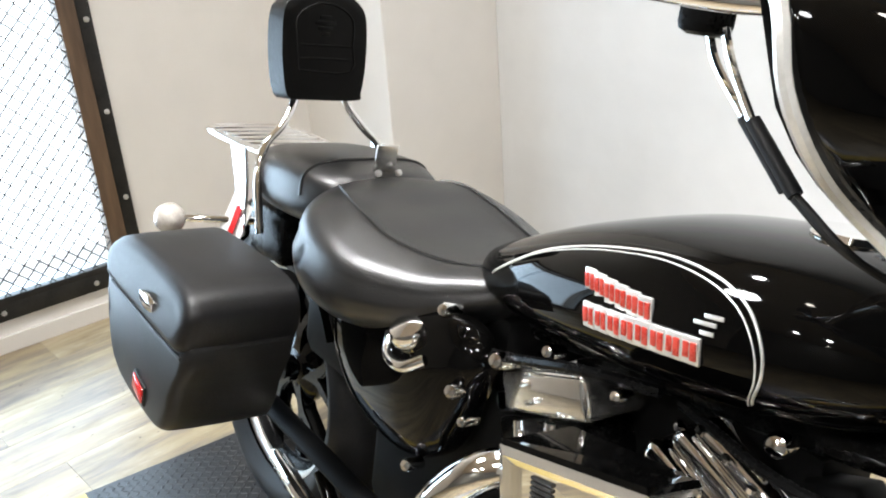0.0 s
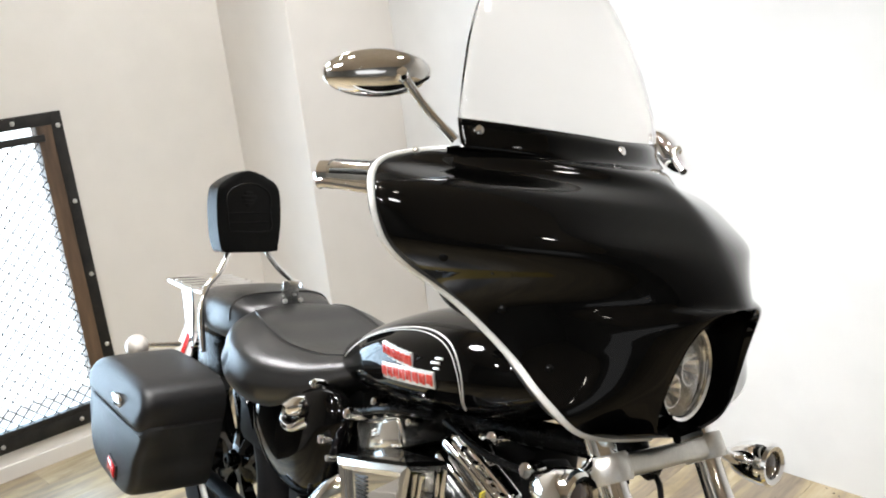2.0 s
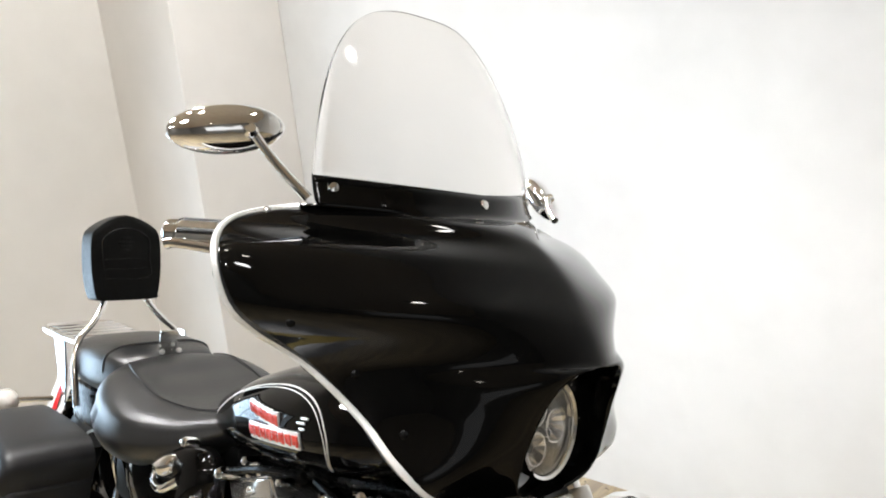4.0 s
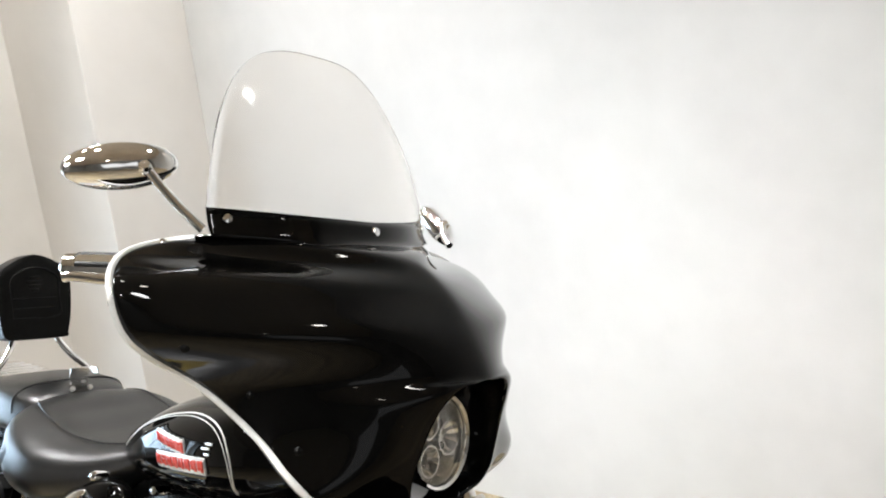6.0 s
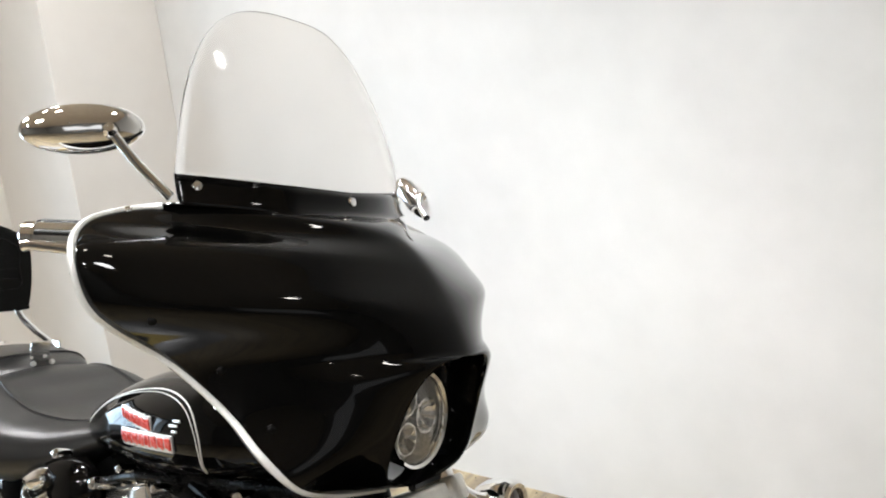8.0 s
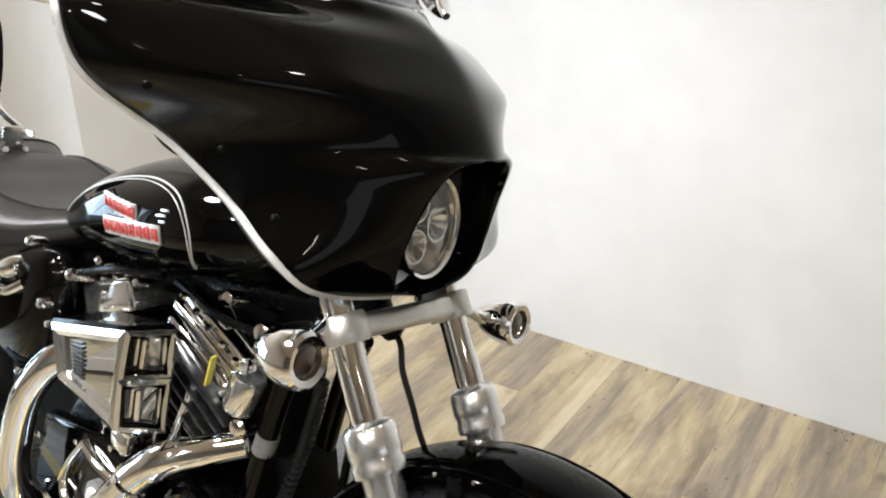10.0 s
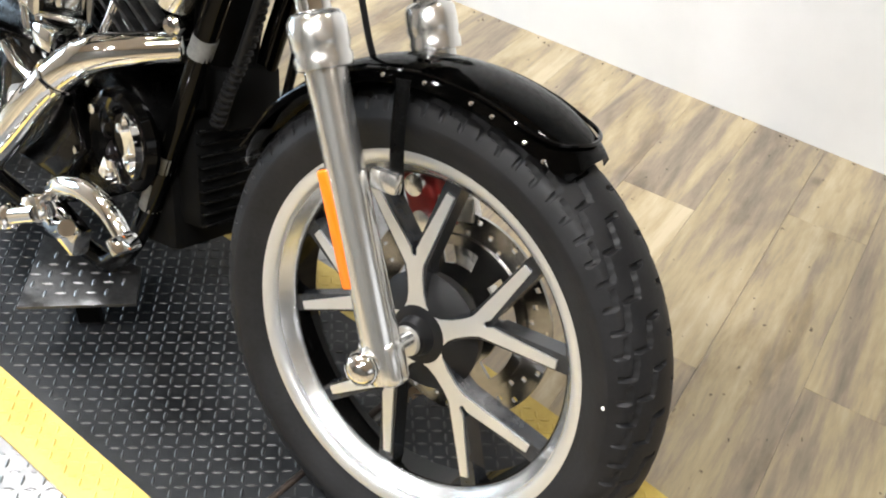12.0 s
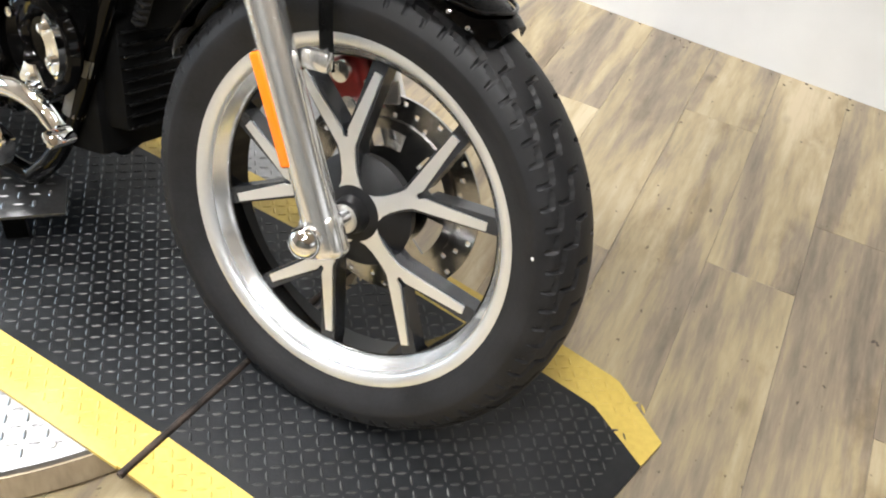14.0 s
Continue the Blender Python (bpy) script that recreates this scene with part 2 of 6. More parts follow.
def plank_material():
    """Worn greyish-brown vinyl boards: long grain, dark knots, each board its own tone."""
    m, tree, b = base("vinyl_plank", (0.3, 0.22, 0.14), 0.4)
    co = tree.nodes.new("ShaderNodeTexCoord")
    info = tree.nodes.new("ShaderNodeObjectInfo")
    shift = node(tree, "ShaderNodeVectorMath")
    shift.operation = "MULTIPLY_ADD"
    shift.inputs[1].default_value = (1, 1, 1)
    comb = tree.nodes.new("ShaderNodeCombineXYZ")
    mul = node(tree, "ShaderNodeMath")
    mul.operation = "MULTIPLY"
    mul.inputs[1].default_value = 37.0
    tree.links.new(info.outputs["Random"], mul.inputs[0])
    for k in (0, 1, 2):
        tree.links.new(mul.outputs[0], comb.inputs[k])
    tree.links.new(co.outputs["Object"], shift.inputs[0])
    tree.links.new(comb.outputs[0], shift.inputs[2])
    mp = tree.nodes.new("ShaderNodeMapping")
    mp.inputs["Scale"].default_value = (1, 0.12, 1)
    tree.links.new(shift.outputs[0], mp.inputs[0])
    grain = node(tree, "ShaderNodeTexNoise", Scale=55.0, Detail=8.0, Roughness=0.65)
    wide = node(tree, "ShaderNodeTexNoise", Scale=9.0, Detail=5.0, Roughness=0.55, Distortion=0.5)
    tree.links.new(mp.outputs[0], grain.inputs["Vector"])
    tree.links.new(mp.outputs[0], wide.inputs["Vector"])
    ramp = tree.nodes.new("ShaderNodeValToRGB")
    el = ramp.color_ramp.elements
    el[0].position, el[0].color = 0.36, (0.135, 0.110, 0.084, 1)
    el[1].position, el[1].color = 0.63, (0.425, 0.358, 0.246, 1)
    mid = el.new(0.455)
    mid.color = (0.232, 0.187, 0.135, 1)
    light = el.new(0.53)
    light.color = (0.330, 0.266, 0.160, 1)
    add = node(tree, "ShaderNodeMath")
    add.operation = "MULTIPLY_ADD"
    add.inputs[1].default_value = 0.34
    half = node(tree, "ShaderNodeMath")
    half.operation = "MULTIPLY"
    half.inputs[1].default_value = 0.66
    tree.links.new(wide.outputs["Fac"], half.inputs[0])
    tree.links.new(grain.outputs["Fac"], add.inputs[0])
    tree.links.new(half.outputs[0], add.inputs[2])
    tree.links.new(add.outputs[0], ramp.inputs[0])
    knots = node(tree, "ShaderNodeTexVoronoi", Scale=7.0, Randomness=1.0)
    kmp = tree.nodes.new("ShaderNodeMapping")
    kmp.inputs["Scale"].default_value = (1, 0.55, 1)
    tree.links.new(shift.outputs[0], kmp.inputs[0])
    tree.links.new(kmp.outputs[0], knots.inputs["Vector"])
    kr = tree.nodes.new("ShaderNodeValToRGB")
    kr.color_ramp.elements[0].position, kr.color_ramp.elements[0].color = 0.03, (0.18, 0.15, 0.13, 1)
    kr.color_ramp.elements[1].position, kr.color_ramp.elements[1].color = 0.12, (1, 1, 1, 1)
    tree.links.new(knots.outputs["Distance"], kr.inputs[0])
    mixc = tree.nodes.new("ShaderNodeMix")
    mixc.data_type, mixc.blend_type = "RGBA", "MULTIPLY"
    mixc.inputs[0].default_value = 0.4
    tree.links.new(ramp.outputs[0], mixc.inputs[6])
    tree.links.new(kr.outputs[0], mixc.inputs[7])
    patch = node(tree, "ShaderNodeTexNoise", Scale=8.0, Detail=7.0, Roughness=0.62, Distortion=0.5)
    pmp = tree.nodes.new("ShaderNodeMapping")
    pmp.inputs["Scale"].default_value = (1, 0.4, 1)
    tree.links.new(shift.outputs[0], pmp.inputs[0])
    tree.links.new(pmp.outputs[0], patch.inputs["Vector"])
    pr = tree.nodes.new("ShaderNodeValToRGB")
    pr.color_ramp.elements[0].position, pr.color_ramp.elements[0].color = 0.33, (0.66, 0.62, 0.57, 1)
    pr.color_ramp.elements[1].position, pr.color_ramp.elements[1].color = 0.46, (1, 1, 1, 1)
    tree.links.new(patch.outputs["Fac"], pr.inputs[0])
    speck = node(tree, "ShaderNodeTexNoise", Scale=70.0, Detail=2.0)
    smp = tree.nodes.new("ShaderNodeMapping")
    smp.inputs["Scale"].default_value = (1, 0.6, 1)
    tree.links.new(shift.outputs[0], smp.inputs[0])
    tree.links.new(smp.outputs[0], speck.inputs["Vector"])
    sr = tree.nodes.new("ShaderNodeValToRGB")
    sr.color_ramp.elements[0].position, sr.color_ramp.elements[0].color = 0.235, (0.2, 0.17, 0.15, 1)
    sr.color_ramp.elements[1].position, sr.color_ramp.elements[1].color = 0.285, (1, 1, 1, 1)
    tree.links.new(speck.outputs["Fac"], sr.inputs[0])
    worn = mixc.outputs[2]
    for ramp_node in (pr, sr):
        mm = tree.nodes.new("ShaderNodeMix")
        mm.data_type, mm.blend_type = "RGBA", "MULTIPLY"
        mm.inputs[0].default_value = 0.9
        tree.links.new(worn, mm.inputs[6])
        tree.links.new(ramp_node.outputs[0], mm.inputs[7])
        worn = mm.outputs[2]
    hsv = tree.nodes.new("ShaderNodeHueSaturation")
    mr = tree.nodes.new("ShaderNodeMapRange")
    mr.inputs["To Min"].default_value, mr.inputs["To Max"].default_value = 0.94, 1.06
    tree.links.new(info.outputs["Random"], mr.inputs[0])
    tree.links.new(mr.outputs[0], hsv.inputs["Value"])
    tree.links.new(worn, hsv.inputs["Color"])
    tree.links.new(hsv.outputs[0], b.inputs["Base Color"])
    rr = tree.nodes.new("ShaderNodeMapRange")
    rr.inputs["To Min"].default_value, rr.inputs["To Max"].default_value = 0.42, 0.28
    tree.links.new(add.outputs[0], rr.inputs[0])
    tree.links.new(rr.outputs[0], b.inputs["Roughness"])
    bp = node(tree, "ShaderNodeBump", Strength=0.25, Distance=0.001)
    tree.links.new(grain.outputs["Fac"], bp.inputs["Height"])
    tree.links.new(bp.outputs[0], b.inputs["Normal"])
    return m


PLANK = plank_material()
SUBFLOOR = mottled("subfloor", (0.03, 0.025, 0.02), (0.05, 0.04, 0.03), 5, (0.7, 0.9))
BLACK_PLATE = mottled("black_runway_paint", (0.006, 0.0065, 0.0075), (0.020, 0.0215, 0.024), 4, (0.32, 0.48), metal=0.15, bump=0.1, bump_scale=300, spec=0.32)
# Tread bars are coloured lighter than the plate to carry their glints.
GLINT_TREAD = mottled("glint_tread_tops", (0.012, 0.012, 0.013), (0.045, 0.045, 0.045), 25, (0.36, 0.5), metal=0.15, bump=0.1, bump_scale=300)
YELLOW_PAINT = mottled("yellow_edge_paint", (0.42, 0.300, 0.060), (0.56, 0.415, 0.095), 10, (0.35, 0.55), bump=0.1, bump_scale=200)
SKIRT_WOOD = mottled("skirt_wood", (0.20, 0.155, 0.10), (0.36, 0.29, 0.20), 14, (0.35, 0.5), stretch=(1, 1, 0.2), bump=0.1)
SILVER_PLATE = mottled("silver_tread_plate", (0.20, 0.20, 0.205), (0.30, 0.30, 0.305), 9, (0.25, 0.45), metal=0.85, bump=0.1, bump_scale=200)
REST_PLATE = mottled("dull_tread_plate", (0.07, 0.07, 0.072), (0.13, 0.13, 0.132), 14, (0.3, 0.45), metal=0.8, bump=0.1, bump_scale=200)
HINGE = mottled("dirty_hinge_steel", (0.012, 0.010, 0.009), (0.07, 0.05, 0.04), 30, (0.4, 0.7), metal=0.6, bump=0.3)
GLASS_CLEAR, _, gb = base("clear_acrylic", (0.925, 0.90, 0.87), 0.02)
gb.inputs["Transmission Weight"].default_value, gb.inputs["IOR"].default_value = 1.0, 1.20
LENS, _, lb = base("headlight_glass", (1, 1, 1), 0.02)
lb.inputs["Transmission Weight"].default_value, lb.inputs["IOR"].default_value = 1.0, 1.3
MIRROR_GLASS = base("mirror_glass", (0.9, 0.9, 0.9), 0.01, 1.0)[0]
SKY_GLOW = bpy.data.materials.new("daylight_outside")
SKY_GLOW.use_nodes = True
st = SKY_GLOW.node_tree
st.nodes.remove(st.nodes["Principled BSDF"])
em = node(st, "ShaderNodeEmission", Color=(0.86, 0.94, 1.0, 1), Strength=3.2)
st.links.new(em.outputs[0], st.nodes["Material Output"].inputs[0])
LAMP_GLOW = bpy.data.materials.new("lamp_glow")
LAMP_GLOW.use_nodes = True
st = LAMP_GLOW.node_tree
st.nodes.remove(st.nodes["Principled BSDF"])
em = node(st, "ShaderNodeEmission", Color=(1.0, 0.93, 0.82, 1), Strength=60.0)
st.links.new(em.outputs[0], st.nodes["Material Output"].inputs[0])

# ---------------------------------------------------------------- room
LONG, DEEP = 7.5, 6.0              # along the long wall, and from it into the room
WIN_Z0, WIN_Z1 = 0.024, 1.195


def room_box(bm, x0, x1, y0, y1, z0, z1, r=0.0):
    return rbox(bm, ((x0 + x1) / 2, (y0 + y1) / 2, (z0 + z1) / 2), (x1 - x0, y1 - y0, z1 - z0), r)


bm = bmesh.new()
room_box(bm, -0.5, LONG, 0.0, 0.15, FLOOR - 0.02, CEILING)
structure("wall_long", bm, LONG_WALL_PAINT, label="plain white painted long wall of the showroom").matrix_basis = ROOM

REAR_X = -0.47                     # face of the rear wall behind the boxed corner
WIN_Y0, WIN_Y1 = -1.165, -2.75      # outer edges of the window frame
bm = bmesh.new()
room_box(bm, REAR_X - 0.30, REAR_X, WIN_Y0 - 0.02, 0.0, FLOOR - 0.02, CEILING)
room_box(bm, REAR_X - 0.30, REAR_X, -DEEP, WIN_Y1 + 0.02, FLOOR - 0.02, CEILING)
room_box(bm, REAR_X - 0.30, REAR_X, WIN_Y1 + 0.02, WIN_Y0 - 0.02, FLOOR - 0.02, WIN_Z0 + 0.04)
room_box(bm, REAR_X - 0.30, REAR_X, WIN_Y1 + 0.02, WIN_Y0 - 0.02, WIN_Z1 - 0.03, CEILING)
structure("wall_rear", bm, WALL_PAINT, label="cream painted rear wall with a deep window").matrix_basis = ROOM
bm = bmesh.new()
room_box(bm, REAR_X, 0.04, -0.472, 0.0, FLOOR, CEILING, 0.004)
structure("wall_pilaster", bm, WALL_PAINT, label="cream boxed column in the room corner").matrix_basis = ROOM
# Front and near walls are added out of view to shape reflections.
bm = bmesh.new()
room_box(bm, LONG, LONG + 0.15, -DEEP, 0.15, FLOOR - 0.02, CEILING)
structure("wall_front", bm, DARK_WALL).matrix_basis = ROOM
bm = bmesh.new()
room_box(bm, -0.5, LONG + 0.15, -DEEP - 0.15, -DEEP, FLOOR - 0.02, CEILING)
structure("wall_near", bm, DARK_WALL).matrix_basis = ROOM
bm = bmesh.new()
room_box(bm, -0.8, LONG + 0.15, -DEEP - 0.15, 0.15, CEILING, CEILING + 0.12)
structure("ceiling", bm, CEILING_PAINT, label="brown boarded ceiling").matrix_basis = ROOM

# low white skirting under the window
bm = bmesh.new()
room_box(bm, REAR_X, REAR_X + 0.012, -DEEP, -0.472, FLOOR, FLOOR + 0.055, 0.002)
structure("baseboard", bm, WALL_PAINT, label="cream painted skirting board").matrix_basis = ROOM

# window: lining, outside light, mullion, steel and wood frame, expanded-metal mesh
window = thing("window_1", "deep window behind black expanded-metal mesh in a steel frame", "window", ROOM)
window["kind"] = "structure"
bm = bmesh.new()
for z0, z1, y0, y1 in ((WIN_Z0 + 0.0, WIN_Z0 + 0.045, WIN_Y1, WIN_Y0), (WIN_Z1 - 0.035, WIN_Z1, WIN_Y1, WIN_Y0), (WIN_Z0, WIN_Z1, WIN_Y0 - 0.026, WIN_Y0 - 0.015), (WIN_Z0, WIN_Z1, WIN_Y1 + 0.015, WIN_Y1 + 0.026)):
    room_box(bm, REAR_X - 0.295, REAR_X - 0.012, y0, y1, z0, z1)
part("window_sill", bm, NICHE_WHITE, window, "white painted lining and sill", smooth=0)
bm = bmesh.new()
room_box(bm, REAR_X - 0.70, REAR_X - 0.69, WIN_Y1 - 0.6, WIN_Y0 + 0.6, WIN_Z0 - 0.5, WIN_Z1 + 0.5)
tagged(structure("backdrop", bm, SKY_GLOW), "bright daylight outside the window").matrix_basis = ROOM
bm = bmesh.new()
room_box(bm, REAR_X - 0.27, REAR_X - 0.22, WIN_Y0 - 0.63, WIN_Y0 - 0.57, WIN_Z0 + 0.04, WIN_Z1 - 0.03, 0.003)
part("mullion", bm, MULLION_WOOD, window, "reddish wooden mullion")
bm = bmesh.new()
for y0, y1, z0, z1 in ((WIN_Y0 - 0.04, WIN_Y0, WIN_Z0, WIN_Z1), (WIN_Y1, WIN_Y1 + 0.035, WIN_Z0, WIN_Z1), (WIN_Y1 + 0.035, WIN_Y0 - 0.035, WIN_Z0, WIN_Z0 + 0.055), (WIN_Y1 + 0.035, WIN_Y0 - 0.035, WIN_Z1 - 0.045, WIN_Z1)):
    room_box(bm, REAR_X, REAR_X + 0.012, y0, y1, z0, z1, 0.0015)
part("window_frame", bm, STEEL_BLACK, window, "black steel angle frame")
bm = bmesh.new()
room_box(bm, REAR_X - 0.05, REAR_X + 0.010, WIN_Y0 - 0.095, WIN_Y0 - 0.04, WIN_Z0 + 0.055, WIN_Z1 - 0.045, 0.002)
part("wood_liner", bm, OLD_WOOD, window, "dark worn wooden liner board")
bm = bmesh.new()
room_box(bm, REAR_X - 0.02, REAR_X + 0.018, WIN_Y1 + 0.035, WIN_Y0 - 0.072, WIN_Z1 - 0.10, WIN_Z1 - 0.075, 0.002)
part("top_rail", bm, STEEL_BLACK, window, "black steel top rail")
bm = bmesh.new()
room_box(bm, REAR_X - 0.02, REAR_X + 0.014, WIN_Y1 + 0.035, WIN_Y0 - 0.072, WIN_Z0 + 0.055, WIN_Z0 + 0.075, 0.002)
part("bottom_rail", bm, STEEL_BLACK, window, "black steel bottom rail")
bm = bmesh.new()
turned(bm, [(0.001, 0.0), (0.0085, 0.0), (0.0085, 0.003), (0.005, 0.006), (0.0005, 0.0065)], axis=(1, 0, 0), seg=10)
bolt_mesh = part("frame_bolt", bm, BOLT, window)
bolt_spots = [(WIN_Y0 - 0.018, WIN_Z0 + 0.28 + 0.28 * k) for k in range(4)] + [(WIN_Y0 - 0.17 - 0.285 * k, WIN_Z0 + 0.027) for k in range(5)] + [(WIN_Y0 - 0.17 - 0.285 * k, WIN_Z1 - 0.022) for k in range(5)]
for k, (y, z) in enumerate(bolt_spots):
    ob = bolt_mesh if k == 0 else new("frame_bolt", bolt_mesh.data)
    ob.parent = window
    ob.location = (REAR_X + 0.012, y, z)
# expanded metal: zigzag strands that touch at the diamonds' tips
bm = bmesh.new()
PITCH_Y, PITCH_Z, STRAND = 0.045, 0.0230, 0.0026
y_from, y_to, z_from, z_to = WIN_Y1 + 0.03, WIN_Y0 - 0.09, WIN_Z0 + 0.05, WIN_Z1 - 0.08
cols, rows = int((y_to - y_from) / (PITCH_Y / 2)), int((z_to - z_from) / PITCH_Z)
mx = REAR_X + 0.004
for r in range(rows + 1):
    z0 = z_from + r * PITCH_Z
    prev = None
    for c in range(cols + 1):
        y = y_from + c * PITCH_Y / 2
        z = z0 + (PITCH_Z / 2 if (c + r) % 2 else -PITCH_Z / 2) * 0.92
        ring = [bm.verts.new((mx + dx, y, z + dz)) for dx, dz in ((-0.001, -STRAND), (0.002, -STRAND), (0.002, STRAND), (-0.001, STRAND))]
        if prev:
            for k in range(4):
                bm.faces.new((prev[k], prev[(k + 1) % 4], ring[(k + 1) % 4], ring[k]))
        prev = ring
tagged(part("mesh", bm, STEEL_BLACK, window, "black expanded-metal mesh", smooth=0), kind="stuff")

# ---------------------------------------------------------------- ceiling lamps
def ceiling_lamp(x, y, watts, tilt=(0, 0), spread=150, size=0.17):
    at = ROOM @ Vector((x, y, CEILING))
    lamp = thing("ceiling_spotlight", "small ceiling spotlight with a bright lens, out of view, added for its light", "ceiling light", pose(at.x, at.y, CEILING), "ceiling spotlights")
    b2 = bmesh.new()
    turned(b2, [(0.02, 0.0), (0.075, 0.0), (0.08, -0.10), (0.074, -0.10), (0.07, -0.02), (0.001, -0.02)], axis=(0, 0, 1), seg=24)
    part("housing", b2, BLACK_SATIN, lamp)
    b2 = bmesh.new()
    turned(b2, [(0.0005, -0.085), (0.066, -0.085), (0.066, -0.083), (0.0005, -0.083)], axis=(0, 0, 1), seg=24)
    part("lens", b2, LAMP_GLOW, lamp)
    area_lamp("spot_lamp", (at.x, at.y, CEILING - 0.12), (at.x + tilt[0], at.y + tilt[1], CEILING - 1.5), size, watts, WARM, spread=spread)


for x, y, w, tilt, beam in LAMPS:
    ceiling_lamp(x, y, w, tilt, beam, 0.50 if w > 30 else 0.17)
# daylight that comes in by the window's opening
p0 = ROOM @ Vector((REAR_X - 0.15, (WIN_Y0 + WIN_Y1) / 2, (WIN_Z0 + WIN_Z1) / 2))
p1 = ROOM @ Vector((1, (WIN_Y0 + WIN_Y1) / 2, (WIN_Z0 + WIN_Z1) / 2 - 0.1))
area_lamp("window_daylight", p0, p1, 1.35, WINDOW_WATTS, (0.52, 0.76, 1.0), 0.95)
# a shop window at the far end, behind the camera
p0 = ROOM @ Vector((LONG - 0.02, -2.6, 1.5))
area_lamp("shop_window_daylight", p0, ROOM @ Vector((0, -2.6, 1.2)), 2.6, SHOP_WATTS, (0.95, 0.97, 1.0), 1.6)

# ---------------------------------------------------------------- turntable and runway
bm = bmesh.new()
CX, CY, CR = -0.75, 0.0, 0.665
turned(bm, [(0.001, -0.03), (CR - 0.003, -0.03), (CR - 0.003, -0.010), (CR - 0.006, -0.006), (0.001, -0.006)], (CX, CY, 0), (0, 0, 1), 160)
turntable = thing("turntable", "round silver tread-plate turntable standing on the floor", "turntable")
part("disc", bm, SILVER_PLATE, turntable)
bm = bmesh.new()
turned(bm, [(CR - 0.02, FLOOR + 0.001), (CR - 0.012, FLOOR + 0.001), (CR - 0.012, FLOOR + 0.010), (CR, FLOOR + 0.012), (CR, -0.013), (CR - 0.02, -0.012)], (CX, CY, 0), (0, 0, 1), 160, True)
part("skirt", bm, SKIRT_WOOD, turntable, "tan wood-look skirt")


def tread_bars(bm, spots, z, long=0.0185, wide=0.0052, high=0.0018, height=None):
    """Raised lens-shaped bars of tread plate, turned one way and the other by turns."""
    for x, y, flip, zz in spots:
        a = radians(45 if flip else -45)
        ca, sa = math.cos(a), math.sin(a)
        pts = [(-long / 2, 0), (-long / 6, -wide / 2), (long / 6, -wide / 2), (long / 2, 0), (long / 6, wide / 2), (-long / 6, wide / 2)]
        rise = height or (lambda px, py: zz)
        low = [bm.verts.new((x + ca * u - sa * v, y + sa * u + ca * v, rise(x + ca * u - sa * v, y) + z)) for u, v in pts]
        r0, r1 = [bm.verts.new((x + ca * u, y + sa * u, rise(x + ca * u, y) + z + high)) for u in (-long * 0.22, long * 0.22)]
        for ring in ((low[0], low[1], r0), (low[1], low[2], r1, r0), (low[2], low[3], r1), (low[3], low[4], r1), (low[4], low[5], r0, r1), (low[5], low[0], r0)):
            bm.faces.new(ring)


PLATE_TURN = radians(4.0)


def plate_z(x):
    """Height of the runway: level over the turntable, ramps down at both ends."""
    if x > -0.09:
        return -0.068 * min(1.0, (x + 0.09) / 0.56) ** 1.35
    if x < -1.45:
        return -0.068 * min(1.0, (-1.45 - x) / 0.55) ** 1.35
    return 0.0


def plate_xy(x, v):
    """A point of the runway, v across from -1 (near) to 1."""
    half = 0.300
    yc = 0.02 + math.tan(PLATE_TURN) * (x - 0.1)
    return x, yc + v * half


runway = thing("runway", "black tread-plate motorcycle runway with yellow painted edges on a turntable", "ramp")
SEAM = -0.105


def runway_leaf(name, x0, x1, n):
    for tag, va, vb, material in ((name, -0.755, 0.755, BLACK_PLATE), ("yellow_edge", -1.0, -0.755, YELLOW_PAINT), ("yellow_edge", 0.755, 1.0, YELLOW_PAINT)):
        b2 = bmesh.new()
        rings = []
        for k in range(n + 1):
            x = x0 + (x1 - x0) * k / n
            za, zb = plate_z(x), plate_z(x) - 0.008
            ring = []
            for v, z in ((va, za), (vb, za), (vb, zb), (va, zb)):
                px, py = plate_xy(x, v)
                if x > 0.27 and v > 0.7:
                    py -= 0.9 * max(0, x - 0.325) * (0.5 if v < 0.8 else 0.62)
                ring.append((px + 0.03 * v * (1 if x1 > 0 else 0), py, z))
            rings.append(ring)
        ring_faces(b2, rings)
        part(tag, b2, material, runway, smooth=30)


runway_leaf("front_ramp", SEAM + 0.004, 0.435, 40)
runway_leaf("plate", -1.45, SEAM - 0.004, 4)
runway_leaf("rear_ramp", -2.0, -1.454, 8)
spots = []
pitch = 0.0172
for i in range(-125, 30):
    for j in range(-19, 20):
        x, y = i * pitch, j * pitch
        if not -1.98 < x < 0.42:
            continue
        px, py = plate_xy(x, 0)
        if abs(y) < 0.29 and abs(x - SEAM) > 0.014 and not 0.2195 < abs(y) < 0.2335:
            spots.append((x, py + y, (i + j) % 2, plate_z(x)))
bm = bmesh.new()


def sheared_z(x, y):
    """The front ramp is cut on a slant, so its fall starts later towards the far edge."""
    v = (y - plate_xy(x, 0)[1]) / 0.300
    return plate_z(x - 0.03 * v) if x > SEAM else plate_z(x)


